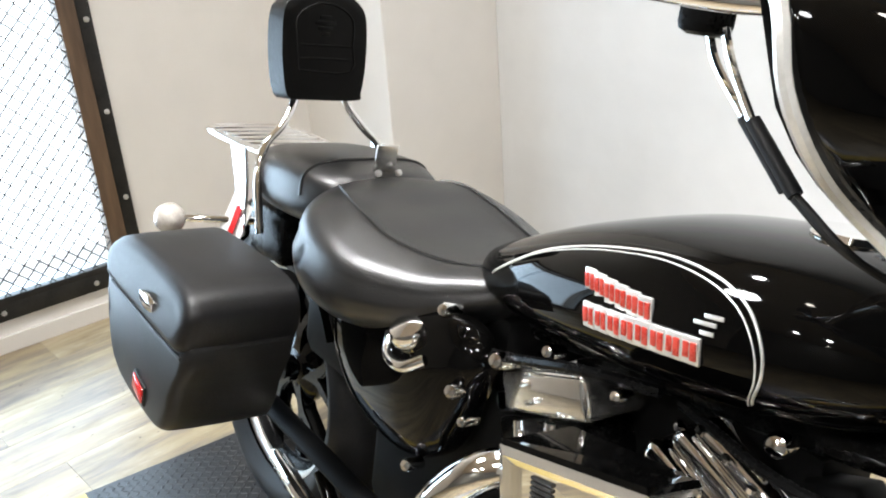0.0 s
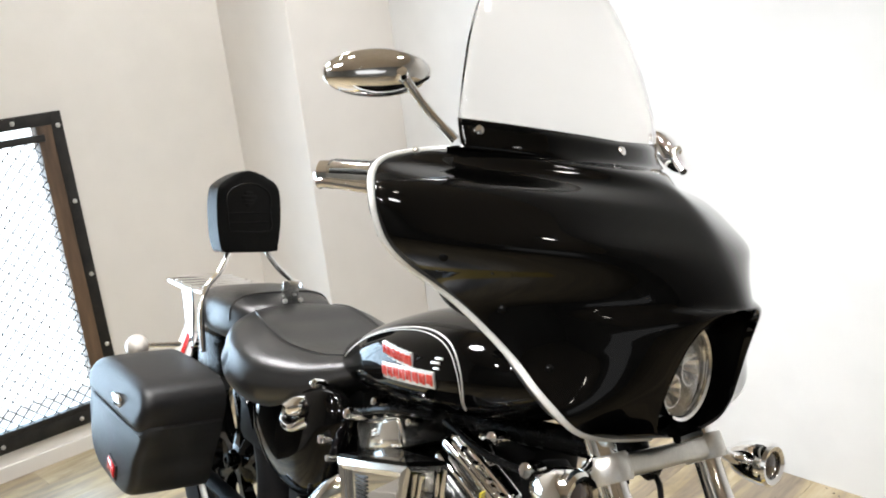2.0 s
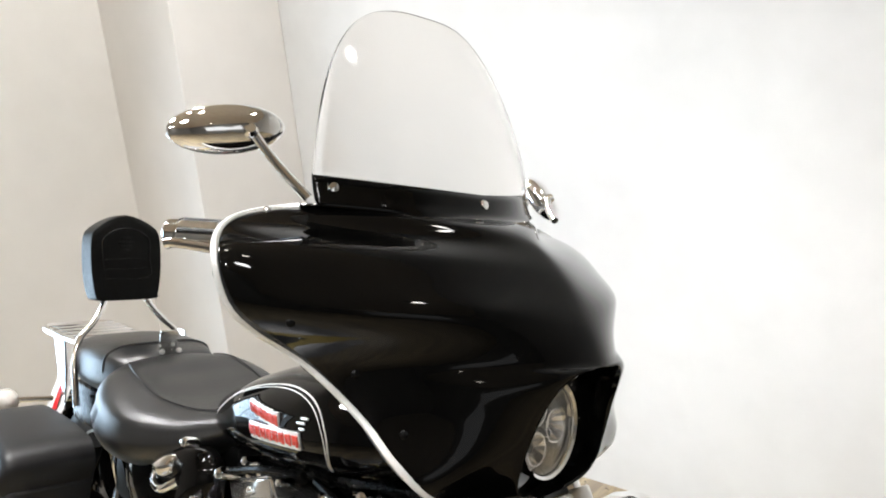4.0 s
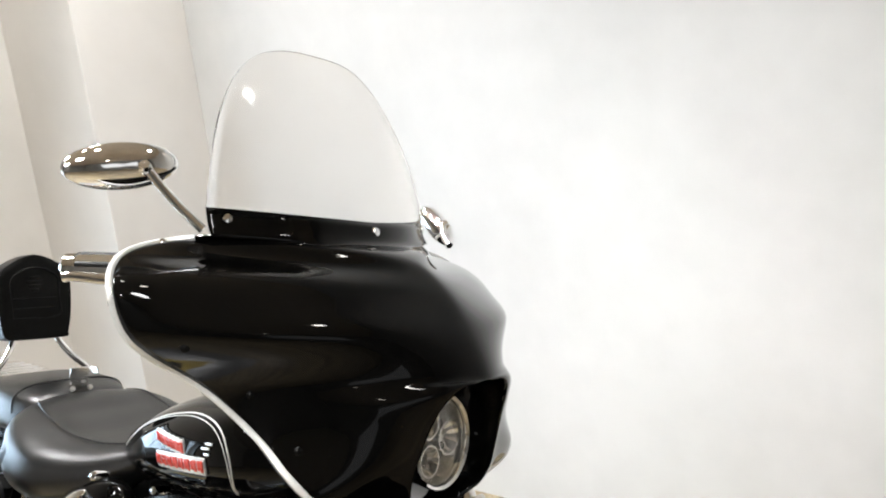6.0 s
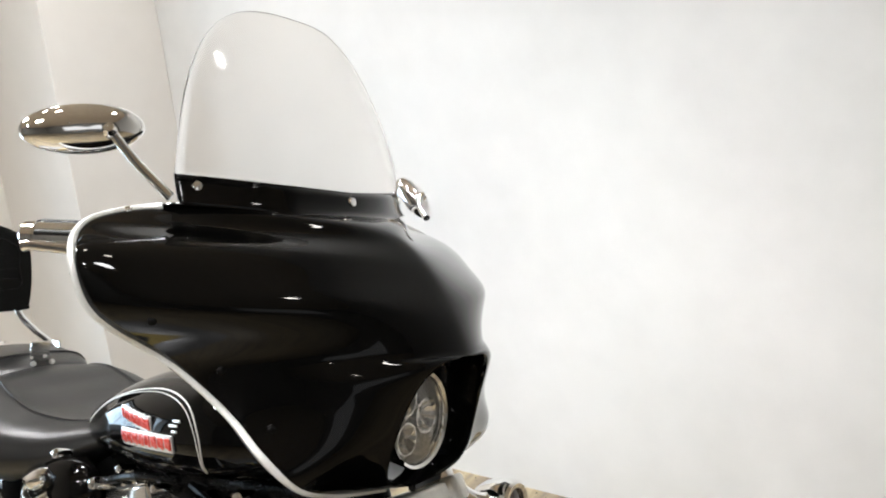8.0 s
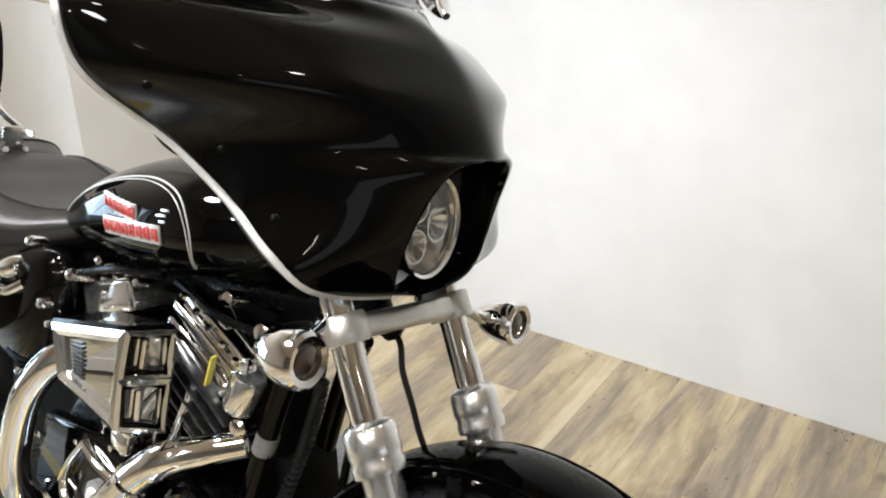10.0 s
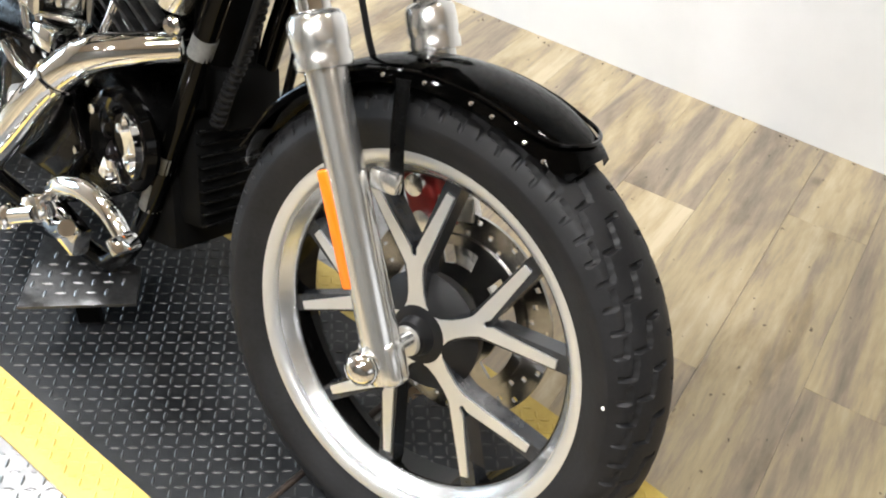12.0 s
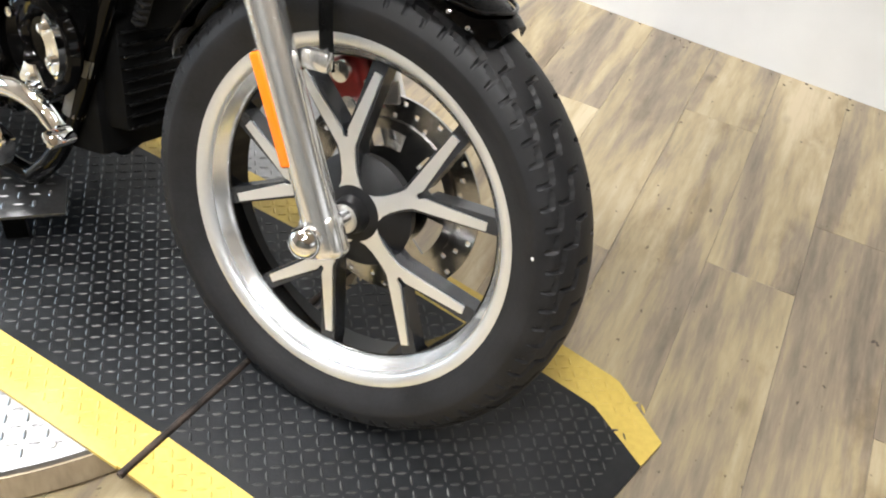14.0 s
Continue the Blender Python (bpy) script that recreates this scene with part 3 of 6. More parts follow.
tread_bars(bm, [p for p in spots if abs(p[1] - plate_xy(p[0], 0)[1]) < 0.2265], -0.0002, height=sheared_z)
other = bmesh.new()
tread_bars(other, [p for p in spots if abs(p[1] - plate_xy(p[0], 0)[1]) >= 0.2265], -0.0002, height=sheared_z)
tagged(part("tread_pattern", bm, GLINT_TREAD, runway, "raised tread bars, coloured lighter for their glints", smooth=0), kind="stuff")
tagged(part("edge_tread_pattern", other, YELLOW_PAINT, runway, smooth=0), kind="stuff")
bm = bmesh.new()
ax, ay = plate_xy(SEAM - 0.012, -1.0)
bx, by = plate_xy(SEAM + 0.012, 1.0)
tube(bm, [(ax + 0.022, ay - 0.006, -0.001), ((ax + bx) / 2, (ay + by) / 2, -0.001), (bx - 0.03, by, -0.001)], 0.0058, 10, 4)
part("hinge", bm, HINGE, runway, "dirty steel hinge rod")
spots = []
for i in range(-32, 33):
    for j in range(-32, 33):
        x, y = i * 0.021, j * 0.021
        if x * x + y * y < (CR - 0.03) ** 2 and abs(y + CY - 0.0) > 0.24:
            spots.append((CX + x, CY + y, (i + j) % 2, 0))
bm = bmesh.new()
tread_bars(bm, spots, -0.006)
tagged(part("disc_tread_pattern", bm, SILVER_PLATE, turntable, smooth=0), kind="stuff")
bm = bmesh.new()
turned(bm, [(0.0005, 0.0), (0.006, 0.0), (0.004, 0.0025), (0.0005, 0.003)], (-0.204, -0.323, -0.006), (0, 0, 1), 10)
part("screw", bm, BOLT, turntable)

# tread-plate rest under the frame
rest = thing("frame_rest", "bare silver tread-plate rest block under the motorcycle frame", "stand")
bm = bmesh.new()
corners = [(-0.582, -0.206), (-0.467, -0.072), (-0.535, -0.016), (-0.708, -0.088)]
prism(bm, corners, 0.006, pose(0, 0, 0.097), 0.001)
part("top_plate", bm, REST_PLATE, rest)
bm = bmesh.new()
mid = Vector((-0.585, -0.095))
prism(bm, [tuple(mid + (Vector(c) - mid) * 0.20) for c in corners], 0.094, pose(0, 0, 0.047), 0.003)
part("block", bm, MATT_BLACK, rest)
bm = bmesh.new()
e1, e2 = Vector((0.115, 0.134)).normalized(), Vector((-0.134, 0.115)).normalized()
tread_bars(bm, [(*(mid + e1 * (a * 0.023) + e2 * (b * 0.023)), (a + b) % 2, 0) for a in (-3, -2, -1, 0, 1, 2, 3) for b in (-2, -1, 0, 1, 2) if abs(a) + abs(b) < 5], 0.1)
tagged(part("tread_pattern", bm, SILVER_PLATE, rest, "bright raised tread bars", smooth=0), kind="stuff")

# ---------------------------------------------------------------- motorcycle
bike = thing("motorcycle", "black touring motorcycle with fairing and saddlebags leaning on its stand", "motorcycle", pose(0, 0, 0, -LEAN_LEFT, 0, 0))
AXIS = Vector((-math.sin(radians(RAKE)), 0, math.cos(radians(RAKE))))
FORKS = Matrix.Translation((TRAIL, 0, 0)) @ Matrix.Rotation(radians(STEER), 4, AXIS) @ Matrix.Translation((-TRAIL, 0, 0))


def fork_part(name, bm, material, label="", smooth=40):
    return part(name, bm, material, bike, label, FORKS, smooth)


# ---- wheels
def tread_depth(s, v):
    """Groove depth of the tyre at s (metres round) and v (metres across, along the skin): hooked zigzags."""
    side = 1 if v >= 0 else -1
    s += 0.028 if side < 0 else 0.0
    a = abs(v)
    step = 2 * math.pi * 0.3225 / 36
    k = s % step
    path = ((0.000, 0.068), (0.001, 0.052), (0.030, 0.047), (0.031, 0.030), (0.060, 0.025), (0.061, 0.008))
    short = ((0.027, 0.069), (0.028, 0.059), (0.046, 0.056))
    near = 1.0
    for shift in (-step, 0, step):
        for line in (path, short):
            for (s0, a0), (s1, a1) in zip(line, line[1:]):
                dx, dy = s1 - s0, a1 - a0
                t = max(0, min(1, ((k - s0 - shift) * dx + (a - a0) * dy) / (dx * dx + dy * dy)))
                near = min(near, math.hypot(k - s0 - shift - t * dx, a - a0 - t * dy))
    return 0.0055 * max(0.0, min(1.0, (0.0033 - near) / 0.0011))


def tyre(bm, R, half, rim, seg=580, fine=True):
    """A tyre round the y axis at the origin with a cut tread."""
    prof = []
    for k in range(81):
        a = -math.pi * 0.5 + math.pi * k / 80
        v = half * math.sin(a)
        r = R - 0.030 * (abs(v) / half) ** 2.3 - 0.012 * max(0, (abs(v) / half - 0.86) / 0.14) ** 2
        prof.append((r, v))
    skin = [0.0]
    for (r0, v0), (r1, v1) in zip(prof, prof[1:]):
        skin.append(skin[-1] + math.hypot(r1 - r0, v1 - v0))
    skin = [0] * 4 + [s - skin[40] for s in skin] + [0] * 4
    lead = [(rim - 0.004, -half * 0.74), (rim + 0.006, -half * 0.80), (rim + 0.018, -half * 0.93), (rim + 0.030, -half * 0.99)]
    rows = []
    for j in range(seg):
        th = 2 * math.pi * j / seg
        row = []
        for (r, v), across in zip(lead + prof + [(r, -v) for r, v in lead[::-1]], skin):
            d = tread_depth(R * th, across) if fine and r > rim + 0.032 else 0.0
            row.append(bm.verts.new(((r - d) * math.cos(th), v, (r - d) * math.sin(th))))
        rows.append(row)
    for j in range(seg):
        a, b = rows[j], rows[(j + 1) % seg]
        for i in range(len(a) - 1):
            bm.faces.new((a[i], a[i + 1], b[i + 1], b[i]))
    return bm


def y_spoke(bm, angle, y, r0, rj, r1, half, w0, w1, thick, foot=1.0):
    """A forked spoke cut from one plate: a flared stem, a rounded crotch and two tapered arms; x-z plane, face at y."""
    ends = [Vector((r1 * math.cos(s * half), r1 * math.sin(s * half))) for s in (-1, 1)]
    fork = Vector((rj, 0))
    arm = (ends[1] - fork).normalized()
    side = Vector((arm.y, -arm.x))
    inner = fork + arm * (w0 * 1.5) + side * (w0 * 0.75)
    crotch = [Vector((rj + w0 * 1.05, 0)), Vector((rj + w0 * 1.25, w0 * 0.35)), inner.lerp(ends[1] + side * w1, 0.06)]
    right = crotch + [ends[1] + side * w1 * foot, ends[1] - side * w1 * foot, fork + arm * (w0 * 0.7) - side * (w0 * 0.98), Vector((rj - w0 * 1.2, w0 * 1.02)), Vector((rj * 0.62, w0 * 1.03)), Vector((r0 * 1.25, w0 * 1.30)), Vector((r0, w0 * 1.75))]
    line = right + [Vector((p.x, -p.y)) for p in right[::-1]][:-1]
    ca, sa = math.cos(angle), math.sin(angle)
    ring = [(ca * p.x - sa * p.y, sa * p.x + ca * p.y) for p in line]
    front = [bm.verts.new((px, y, pz)) for px, pz in ring]
    back = [bm.verts.new((px, y + thick, pz)) for px, pz in ring]
    n = len(ring)
    for loop in (front, back):
        for face in ((2, 3, 4, 5), (0, 1, 2, 5), (0, 5, 6, -6, -5), (0, -5, -2, -1), (-2, -5, -4, -3), (6, 7, -7, -6), (7, 8, -8, -7), (8, 9, -9, -8)):
            bm.faces.new([loop[k % n] for k in face])
    for k in range(n):
        bm.faces.new((front[k], front[(k + 1) % n], back[(k + 1) % n], back[k]))


def wheel(name, at, R, half, rim, first, m, label, fine=True):
    hold = part(name, turned(bmesh.new(), [(rim - 0.037, -0.0135), (rim - 0.034, -0.0138), (rim - 0.030, 0.0), (rim - 0.030, 0.022), (rim - 0.012, 0.045), (rim - 0.018, 0.045), (rim - 0.037, 0.024)], axis=(0, 1, 0), seg=96, closed=True), BLACK_GLOSS, bike, label, m @ Matrix.Translation(at))
    b2 = bmesh.new()
    tyre(b2, R, half, rim, 1240 if fine else 200, fine)
    part("tyre", b2, RUBBER, hold, "black rubber tyre with cut tread", smooth=24)
    b2 = bmesh.new()
    turned(b2, [(rim - 0.019, -0.0390), (rim - 0.016, -0.0425), (rim - 0.004, -0.047), (rim, -0.0455), (rim + 0.001, -0.042), (rim - 0.002, -0.036), (rim - 0.019, -0.034)], seg=128, closed=True)
    lip = part("rim", b2, MACHINED if fine else CAST, hold, "machined bright rim lip", smooth=50)
    b2 = bmesh.new()
    turned(b2, [(rim - 0.035, -0.0130), (rim - 0.033, -0.0190), (rim - 0.030, -0.022), (rim - 0.0215, -0.0345), (rim - 0.0205, -0.0345), (rim - 0.018, -0.033), (rim - 0.02, -0.02), (rim - 0.034, -0.004)], seg=128, closed=True)
    part("rim_barrel", b2, RIM_GREY if fine else BLACK_SATIN, lip, "grey brushed rim barrel" if fine else "black rim barrel", smooth=50)
    for k in range(5):
        a = radians(first + 72 * k)
        b2 = bmesh.new()
        y_spoke(b2, a, -0.0165, 0.034, 0.092, rim - 0.050, radians(17.2), 0.0108, 0.0056, 0.003)
        sp = part("spoke", b2, MACHINED if fine else BLACK_GLOSS, hold, "machined spoke face" if fine else "black spoke face", smooth=30)
        b2 = bmesh.new()
        y_spoke(b2, a, -0.0136, 0.028, 0.090, rim - 0.034, radians(17.2), 0.0145, 0.0088, 0.026, 1.3)
        part("spoke_body", b2, WHEEL_GREY if fine else BLACK_GLOSS, sp, smooth=30)
    b2 = bmesh.new()
    turned(b2, [(0.012, -0.036), (0.023, -0.034), (0.027, -0.020), (0.066, -0.009), (0.080, 0.000), (0.074, 0.022), (0.034, 0.05), (0.012, 0.052)], seg=40)
    part("hub", b2, BLACK_PLASTIC if fine else BLACK_GLOSS, hold)
    b2 = bmesh.new()
    turned(b2, [(0.010, -0.045), (0.019, -0.044), (0.020, -0.039), (0.010, -0.038)], seg=32, closed=True)
    part("hub_ring", b2, CAST if fine else BLACK_SATIN, hold)
    return hold


front = wheel("front_wheel", (0.004, 0, 0.3025), 0.3225, 0.062, 0.2450, 38.3, FORKS, "cast front wheel with forked spokes and bright rim")
rear_wheel = wheel("rear_wheel", (-1.60, 0, 0.305), 0.305, 0.072, 0.226, 10, Matrix(), "cast rear wheel with bright rim", False)
def drilled_disc(bm, radii, y0, y1, seg, open_cell):
    """A flat ring of cells, some of them left open as drilled holes."""
    grid_rows = [[[bm.verts.new((r * math.cos(2 * math.pi * j / seg), y, r * math.sin(2 * math.pi * j / seg))) for j in range(seg)] for r in radii] for y in (y0, y1)]
    solid = lambda i, j: 0 <= i < len(radii) - 1 and not open_cell(i, j % seg)
    for i in range(len(radii) - 1):
        for j in range(seg):
            if not solid(i, j):
                continue
            q = (j + 1) % seg
            f, g = grid_rows
            bm.faces.new((f[i][j], f[i][q], f[i + 1][q], f[i + 1][j]))
            bm.faces.new((g[i][j], g[i + 1][j], g[i + 1][q], g[i][q]))
            for near, va, vb in ((solid(i - 1, j), (i, j), (i, q)), (solid(i + 1, j), (i + 1, j), (i + 1, q)), (solid(i, j - 1), (i, j), (i + 1, j)), (solid(i, j + 1), (i, q), (i + 1, q))):
                if not near:
                    bm.faces.new((f[va[0]][va[1]], f[vb[0]][vb[1]], g[vb[0]][vb[1]], g[va[0]][va[1]]))


bm = bmesh.new()
drilled_disc(bm, (0.108, 0.1145, 0.1215, 0.124, 0.131, 0.135, 0.1415, 0.146), 0.066, 0.071, 120, lambda i, j: (i == 1 and j % 8 == 0) or (i == 3 and j % 8 == 3) or (i == 5 and j % 8 == 6))
part("brake_disc", bm, DISC_STEEL, front, "drilled steel brake disc", smooth=0)
bm = bmesh.new()
drilled_disc(bm, (0.045, 0.060, 0.072, 0.098, 0.112), 0.062, 0.067, 60, lambda i, j: i == 2 and j % 10 not in (0, 1, 2, 3))
part("disc_carrier", bm, DISC_STEEL, front, "slotted steel disc carrier", smooth=0)
bm = bmesh.new()
turned(bm, [(0.0005, -0.003), (0.0032, -0.003), (0.0032, 0.0), (0.0024, 0.001), (0.0005, 0.0012)], (0.262, -0.0605, 0.085), (0, -1, 0), 10)
part("balance_mark", bm, PAPER, front)

# ---- front mudguard
bm = bmesh.new()
rings = []
for k in range(37):
    a = radians(64 + (163 - 64) * k / 36)
    end = min(1.0, 0.30 + 0.70 * math.sqrt(min(k, 36 - k) / 5))
    ring = []
    for q in range(15):
        u = -1 + 2 * q / 14
        y = 0.073 * u * (0.40 + 0.60 * end)
        r = 0.338 - 0.022 * abs(u) ** 3.2 - 0.004 * (1 - end) - 0.004 * abs(u)
        ring.append((r * math.cos(a), y, 0.3125 + r * math.sin(a)))
    rings.append(ring)
ring_faces(bm, rings, False, False)
bmesh.ops.solidify(bm, geom=bm.faces, thickness=0.004)
guard = fork_part("front_mudguard", bm, BLACK_GLOSS, "glossy black front mudguard", 60)
# raised bead that runs forward along one side, round the nose and back
def guard_skin(a, u):
    r = 0.338 - 0.022 * abs(u) ** 3.2 - 0.004 * abs(u) + 0.0008
    return (r * math.cos(radians(a)), 0.073 * u, 0.3125 + r * math.sin(radians(a)))


bm = bmesh.new()
side_line = [guard_skin(a, -0.80) for a in (158, 140, 120, 104, 92, 82, 76)]
nose = [guard_skin(70.5, -0.66), guard_skin(68, -0.36), guard_skin(67, 0.0), guard_skin(68, 0.36), guard_skin(70.5, 0.66)]
tube(bm, side_line + nose + [(x, -y, z) for x, y, z in side_line[::-1]], 0.0028, 8, 5)
part("edge_bead", bm, BLACK_GLOSS, guard)
for a in (69, 74, 82, 87, 98, 108):
    bm = bmesh.new()
    turned(bm, [(0.0005, 0), (0.0027, 0), (0.0024, 0.0016), (0.0005, 0.0022)], (0.320 * math.cos(radians(a)), -0.072, 0.3125 + 0.320 * math.sin(radians(a))), (0, -1, 0.2), 12)
    part("rivet", bm, CHROME, guard)

# ---- fork
def fork_x(z, off=0.0):
    return 0.018 - (z - 0.3125) * math.tan(radians(RAKE)) + off


for side in (-1, 1):
    y = side * 0.106
    bm = bmesh.new()
    up = AXIS
    foot = Vector((fork_x(0.3125), y, 0.3125))
    turned(bm, [(0.004, -0.026), (0.020, -0.026), (0.0235, -0.016), (0.024, 0.02), (0.0228, 0.18), (0.0232, 0.30), (0.0245, 0.33), (0.025, 0.345), (0.004, 0.345)], foot, up, 32)
    leg = fork_part("fork_leg", bm, ALLOY, "brushed alloy fork leg")
    bm = bmesh.new()
    turned(bm, [(0.020, 0.338), (0.0325, 0.340), (0.0335, 0.352), (0.031, 0.358), (0.0335, 0.366), (0.033, 0.392), (0.027, 0.400), (0.020, 0.402)], foot, up, 32, True)
    part("collar", bm, ALLOY, leg, "bright fork collar")
    bm = bmesh.new()
    turned(bm, [(0.0005, 0.39), (0.0195, 0.39), (0.0195, 0.56), (0.0005, 0.56)], foot, up, 32)
    part("fork_tube", bm, CHROME, leg, "chrome fork tube")
    bm = bmesh.new()
    rbox(bm, foot + Vector((0.0, 0, -0.002)), (0.055, 0.034, 0.060), 0.012, (0, -RAKE, 0), 3)
    part("axle_clamp", bm, ALLOY, leg)
    bm = bmesh.new()
    turned(bm, [(0.0005, -0.002), (0.019, -0.002), (0.0215, 0.004), (0.0215, 0.016), (0.017, 0.025), (0.008, 0.030), (0.0005, 0.031)], (0.010, side * 0.122, 0.308), (0, side, 0), 24)
    part("axle_nut", bm, CHROME, leg, "chrome axle nut cover")
    bm = bmesh.new()
    rbox(bm, (fork_x(0.495) + 0.036, side * 0.088, 0.512), (0.040, 0.016, 0.026), 0.006, (0, -10, 0))
    part("mudguard_bracket", bm, ALLOY, leg)
    bm = bmesh.new()
    tube(bm, [(fork_x(0.50) + 0.05, side * 0.078, 0.50), (fork_x(0.54) + 0.055, side * 0.078, 0.565), (fork_x(0.6) + 0.075, side * 0.07, 0.622)], 0.010, 10, 5, True, 0.5)
    part("mudguard_stay", bm, BLACK_SATIN, leg)
    bm = bmesh.new()
    c = Vector((fork_x(0.445) - 0.018, side * 0.125, 0.445))
    rbox(bm, c, (0.0165, 0.008, 0.140), 0.0035, (0, -RAKE - 1, 0), 3)
    part("reflector", bm, ORANGE, leg, "orange side reflector")
    bm = bmesh.new()
    rbox(bm, c + Vector((0, -side * 0.004, 0)), (0.0180, 0.005, 0.143), 0.002, (0, -RAKE - 1, 0))
    part("reflector_base", bm, BLACK_PLASTIC, leg)
bm = bmesh.new()
turned(bm, [(0.0005, -0.12), (0.0105, -0.12), (0.0105, 0.12), (0.0005, 0.12)], (0.008, 0, 0.31), (0, 1, 0), 20)
fork_part("front_axle", bm, ALLOY)

CLAMP = Vector((fork_x(0.757), 0, 0.757))
bm = bmesh.new()
rbox(bm, CLAMP, (0.046, 0.185, 0.030), 0.008, (0, -RAKE, 0), 3)
clamp = fork_part("fork_clamp", bm, CAST, "bare cast alloy fork clamp")
for s in (-1, 1):
    bm = bmesh.new()
    turned(bm, [(0.02, -0.018), (0.029, -0.018), (0.031, -0.014), (0.031, 0.014), (0.029, 0.018), (0.02, 0.018)], CLAMP + Vector((0, s * 0.106, 0)), AXIS, 28, True)
    part("clamp_ring", bm, CAST, clamp)
bm = bmesh.new()
turned(bm, [(0.0005, 0.01), (0.030, 0.01), (0.034, 0.03), (0.034, 0.16), (0.0005, 0.16)], (TRAIL - 0.72 * math.tan(radians(RAKE)) - 0.0, 0, 0.72), AXIS, 24)
fork_part("steering_head", bm, BLACK_SATIN)
# brake caliper and hose on the far leg
bm = bmesh.new()
rbox(bm, (-0.085, 0.073, 0.430), (0.055, 0.034, 0.090), 0.012, (0, -35, 0), 3)
caliper = fork_part("brake_caliper", bm, RED_PAINT, "red painted brake caliper")
bm = bmesh.new()
for k in range(2):
    turned(bm, [(0.0005, 0), (0.015, 0), (0.015, -0.010), (0.0005, -0.012)], (-0.097 + 0.024 * k, 0.056, 0.452 - 0.042 * k), (0, 1, 0), 20)
part("piston_cap", bm, ALLOY, caliper)
bm = bmesh.new()
rbox(bm, (-0.035, 0.060, 0.445), (0.055, 0.006, 0.032), 0.003, (0, -20, 0))
part("caliper_bracket", bm, CAST, caliper, "drilled grey bracket")
bm = bmesh.new()
tube(bm, [(-0.262, 0.01, 0.740), (-0.235, 0.004, 0.722), (-0.222, 0.0, 0.69), (-0.203, 0.002, 0.655), (-0.178, 0.01, 0.60), (-0.150, 0.03, 0.55), (-0.11, 0.065, 0.47)], 0.0042, 8, 6)
hose = fork_part("brake_hose", bm, BLACK_PLASTIC, "thin black brake hose")
bm = bmesh.new()
rbox(bm, (-0.262, 0.0, 0.742), (0.05, 0.028, 0.022), 0.005, (0, 20, 0))
part("hose_union", bm, BLACK_SATIN, hose)

# ---- front indicators
for s in (-1, 1):
    at = Vector((-0.222, s * 0.232 if s > 0 else -0.205, 0.722 if s > 0 else 0.748))
    bm = bmesh.new()
    turned(bm, [(0.001, -0.052), (0.014, -0.046), (0.026, -0.028), (0.033, -0.004), (0.0345, 0.016), (0.0335, 0.024), (0.029, 0.028), (0.0215, 0.026), (0.020, 0.018), (0.001, 0.012)], at, (1, 0, 0.08), 32)
    ind = fork_part("front_indicator", bm, CHROME, "chrome bullet front indicator")
    bm = bmesh.new()
    turned(bm, [(0.0005, 0.012), (0.0198, 0.018), (0.0195, 0.021), (0.011, 0.024), (0.0005, 0.025)], at, (1, 0, 0.08), 28)
    part("indicator_lens", bm, LENS_DARK, ind, "smoked indicator lens")
    bm = bmesh.new()
    tube(bm, [at + Vector((-0.01, -s * 0.02, 0.004)), at + Vector((-0.016, -s * 0.055, 0.012)), (CLAMP.x - 0.012, s * 0.118, 0.770)], 0.009, 12, 5)
    part("indicator_stalk", bm, CHROME, ind)

# ---- fairing: mounted a little askew on the fork
FAIR_YAW, FAIR_PIVOT = 5.5, -0.28
FAIRING = FORKS @ Matrix.Translation((FAIR_PIVOT, 0, 0)) @ pose(0, 0, 0, 0, 0, FAIR_YAW) @ Matrix.Translation((-FAIR_PIVOT, 0, 0))


def fair_part(name, bm, material, label="", smooth=40):
    return part(name, bm, material, bike, label, FAIRING, smooth)


EDGE = [(-0.430, -0.240, 1.152), (-0.462, -0.262, 1.146), (-0.482, -0.300, 1.137), (-0.476, -0.338, 1.126), (-0.456, -0.368, 1.110), (-0.430, -0.388, 1.087),
        (-0.421, -0.383, 1.052), (-0.412, -0.372, 1.028), (-0.406, -0.345, 1.006), (-0.399, -0.313, 0.987), (-0.382, -0.285, 0.966), (-0.346, -0.263, 0.935), (-0.308, -0.250, 0.904), (-0.271, -0.245, 0.873),
        (-0.242, -0.234, 0.848), (-0.231, -0.208, 0.828), (-0.229, -0.163, 0.814), (-0.227, -0.113, 0.805), (-0.220, -0.060, 0.800)]
SPINE = [(-0.338, 0.0, 1.150), (-0.294, 0.0, 1.137), (-0.250, 0.0, 1.114), (-0.208, 0.0, 1.078), (-0.172, 0.0, 1.030), (-0.146, 0.0, 0.980),
         (-0.147, -0.034, 0.978), (-0.153, -0.062, 0.968), (-0.164, -0.081, 0.946), (-0.176, -0.091, 0.912), (-0.186, -0.097, 0.872), (-0.194, -0.097, 0.835), (-0.199, -0.078, 0.812), (-0.202, -0.030, 0.800)]


def along(points, n):
    """n points at even steps along a smooth line."""
    fine_line = smooth_line(points, 10)
    d = [0.0]
    for a, b in zip(fine_line, fine_line[1:]):
        d.append(d[-1] + (b - a).length)
    out, k = [], 0
    for i in range(n):
        want = d[-1] * i / (n - 1)
        while k < len(d) - 2 and d[k + 1] < want:
            k += 1
        f = (want - d[k]) / max(1e-9, d[k + 1] - d[k])
        out.append(fine_line[k].lerp(fine_line[k + 1], f))
    return out


NS, NV = 72, 34
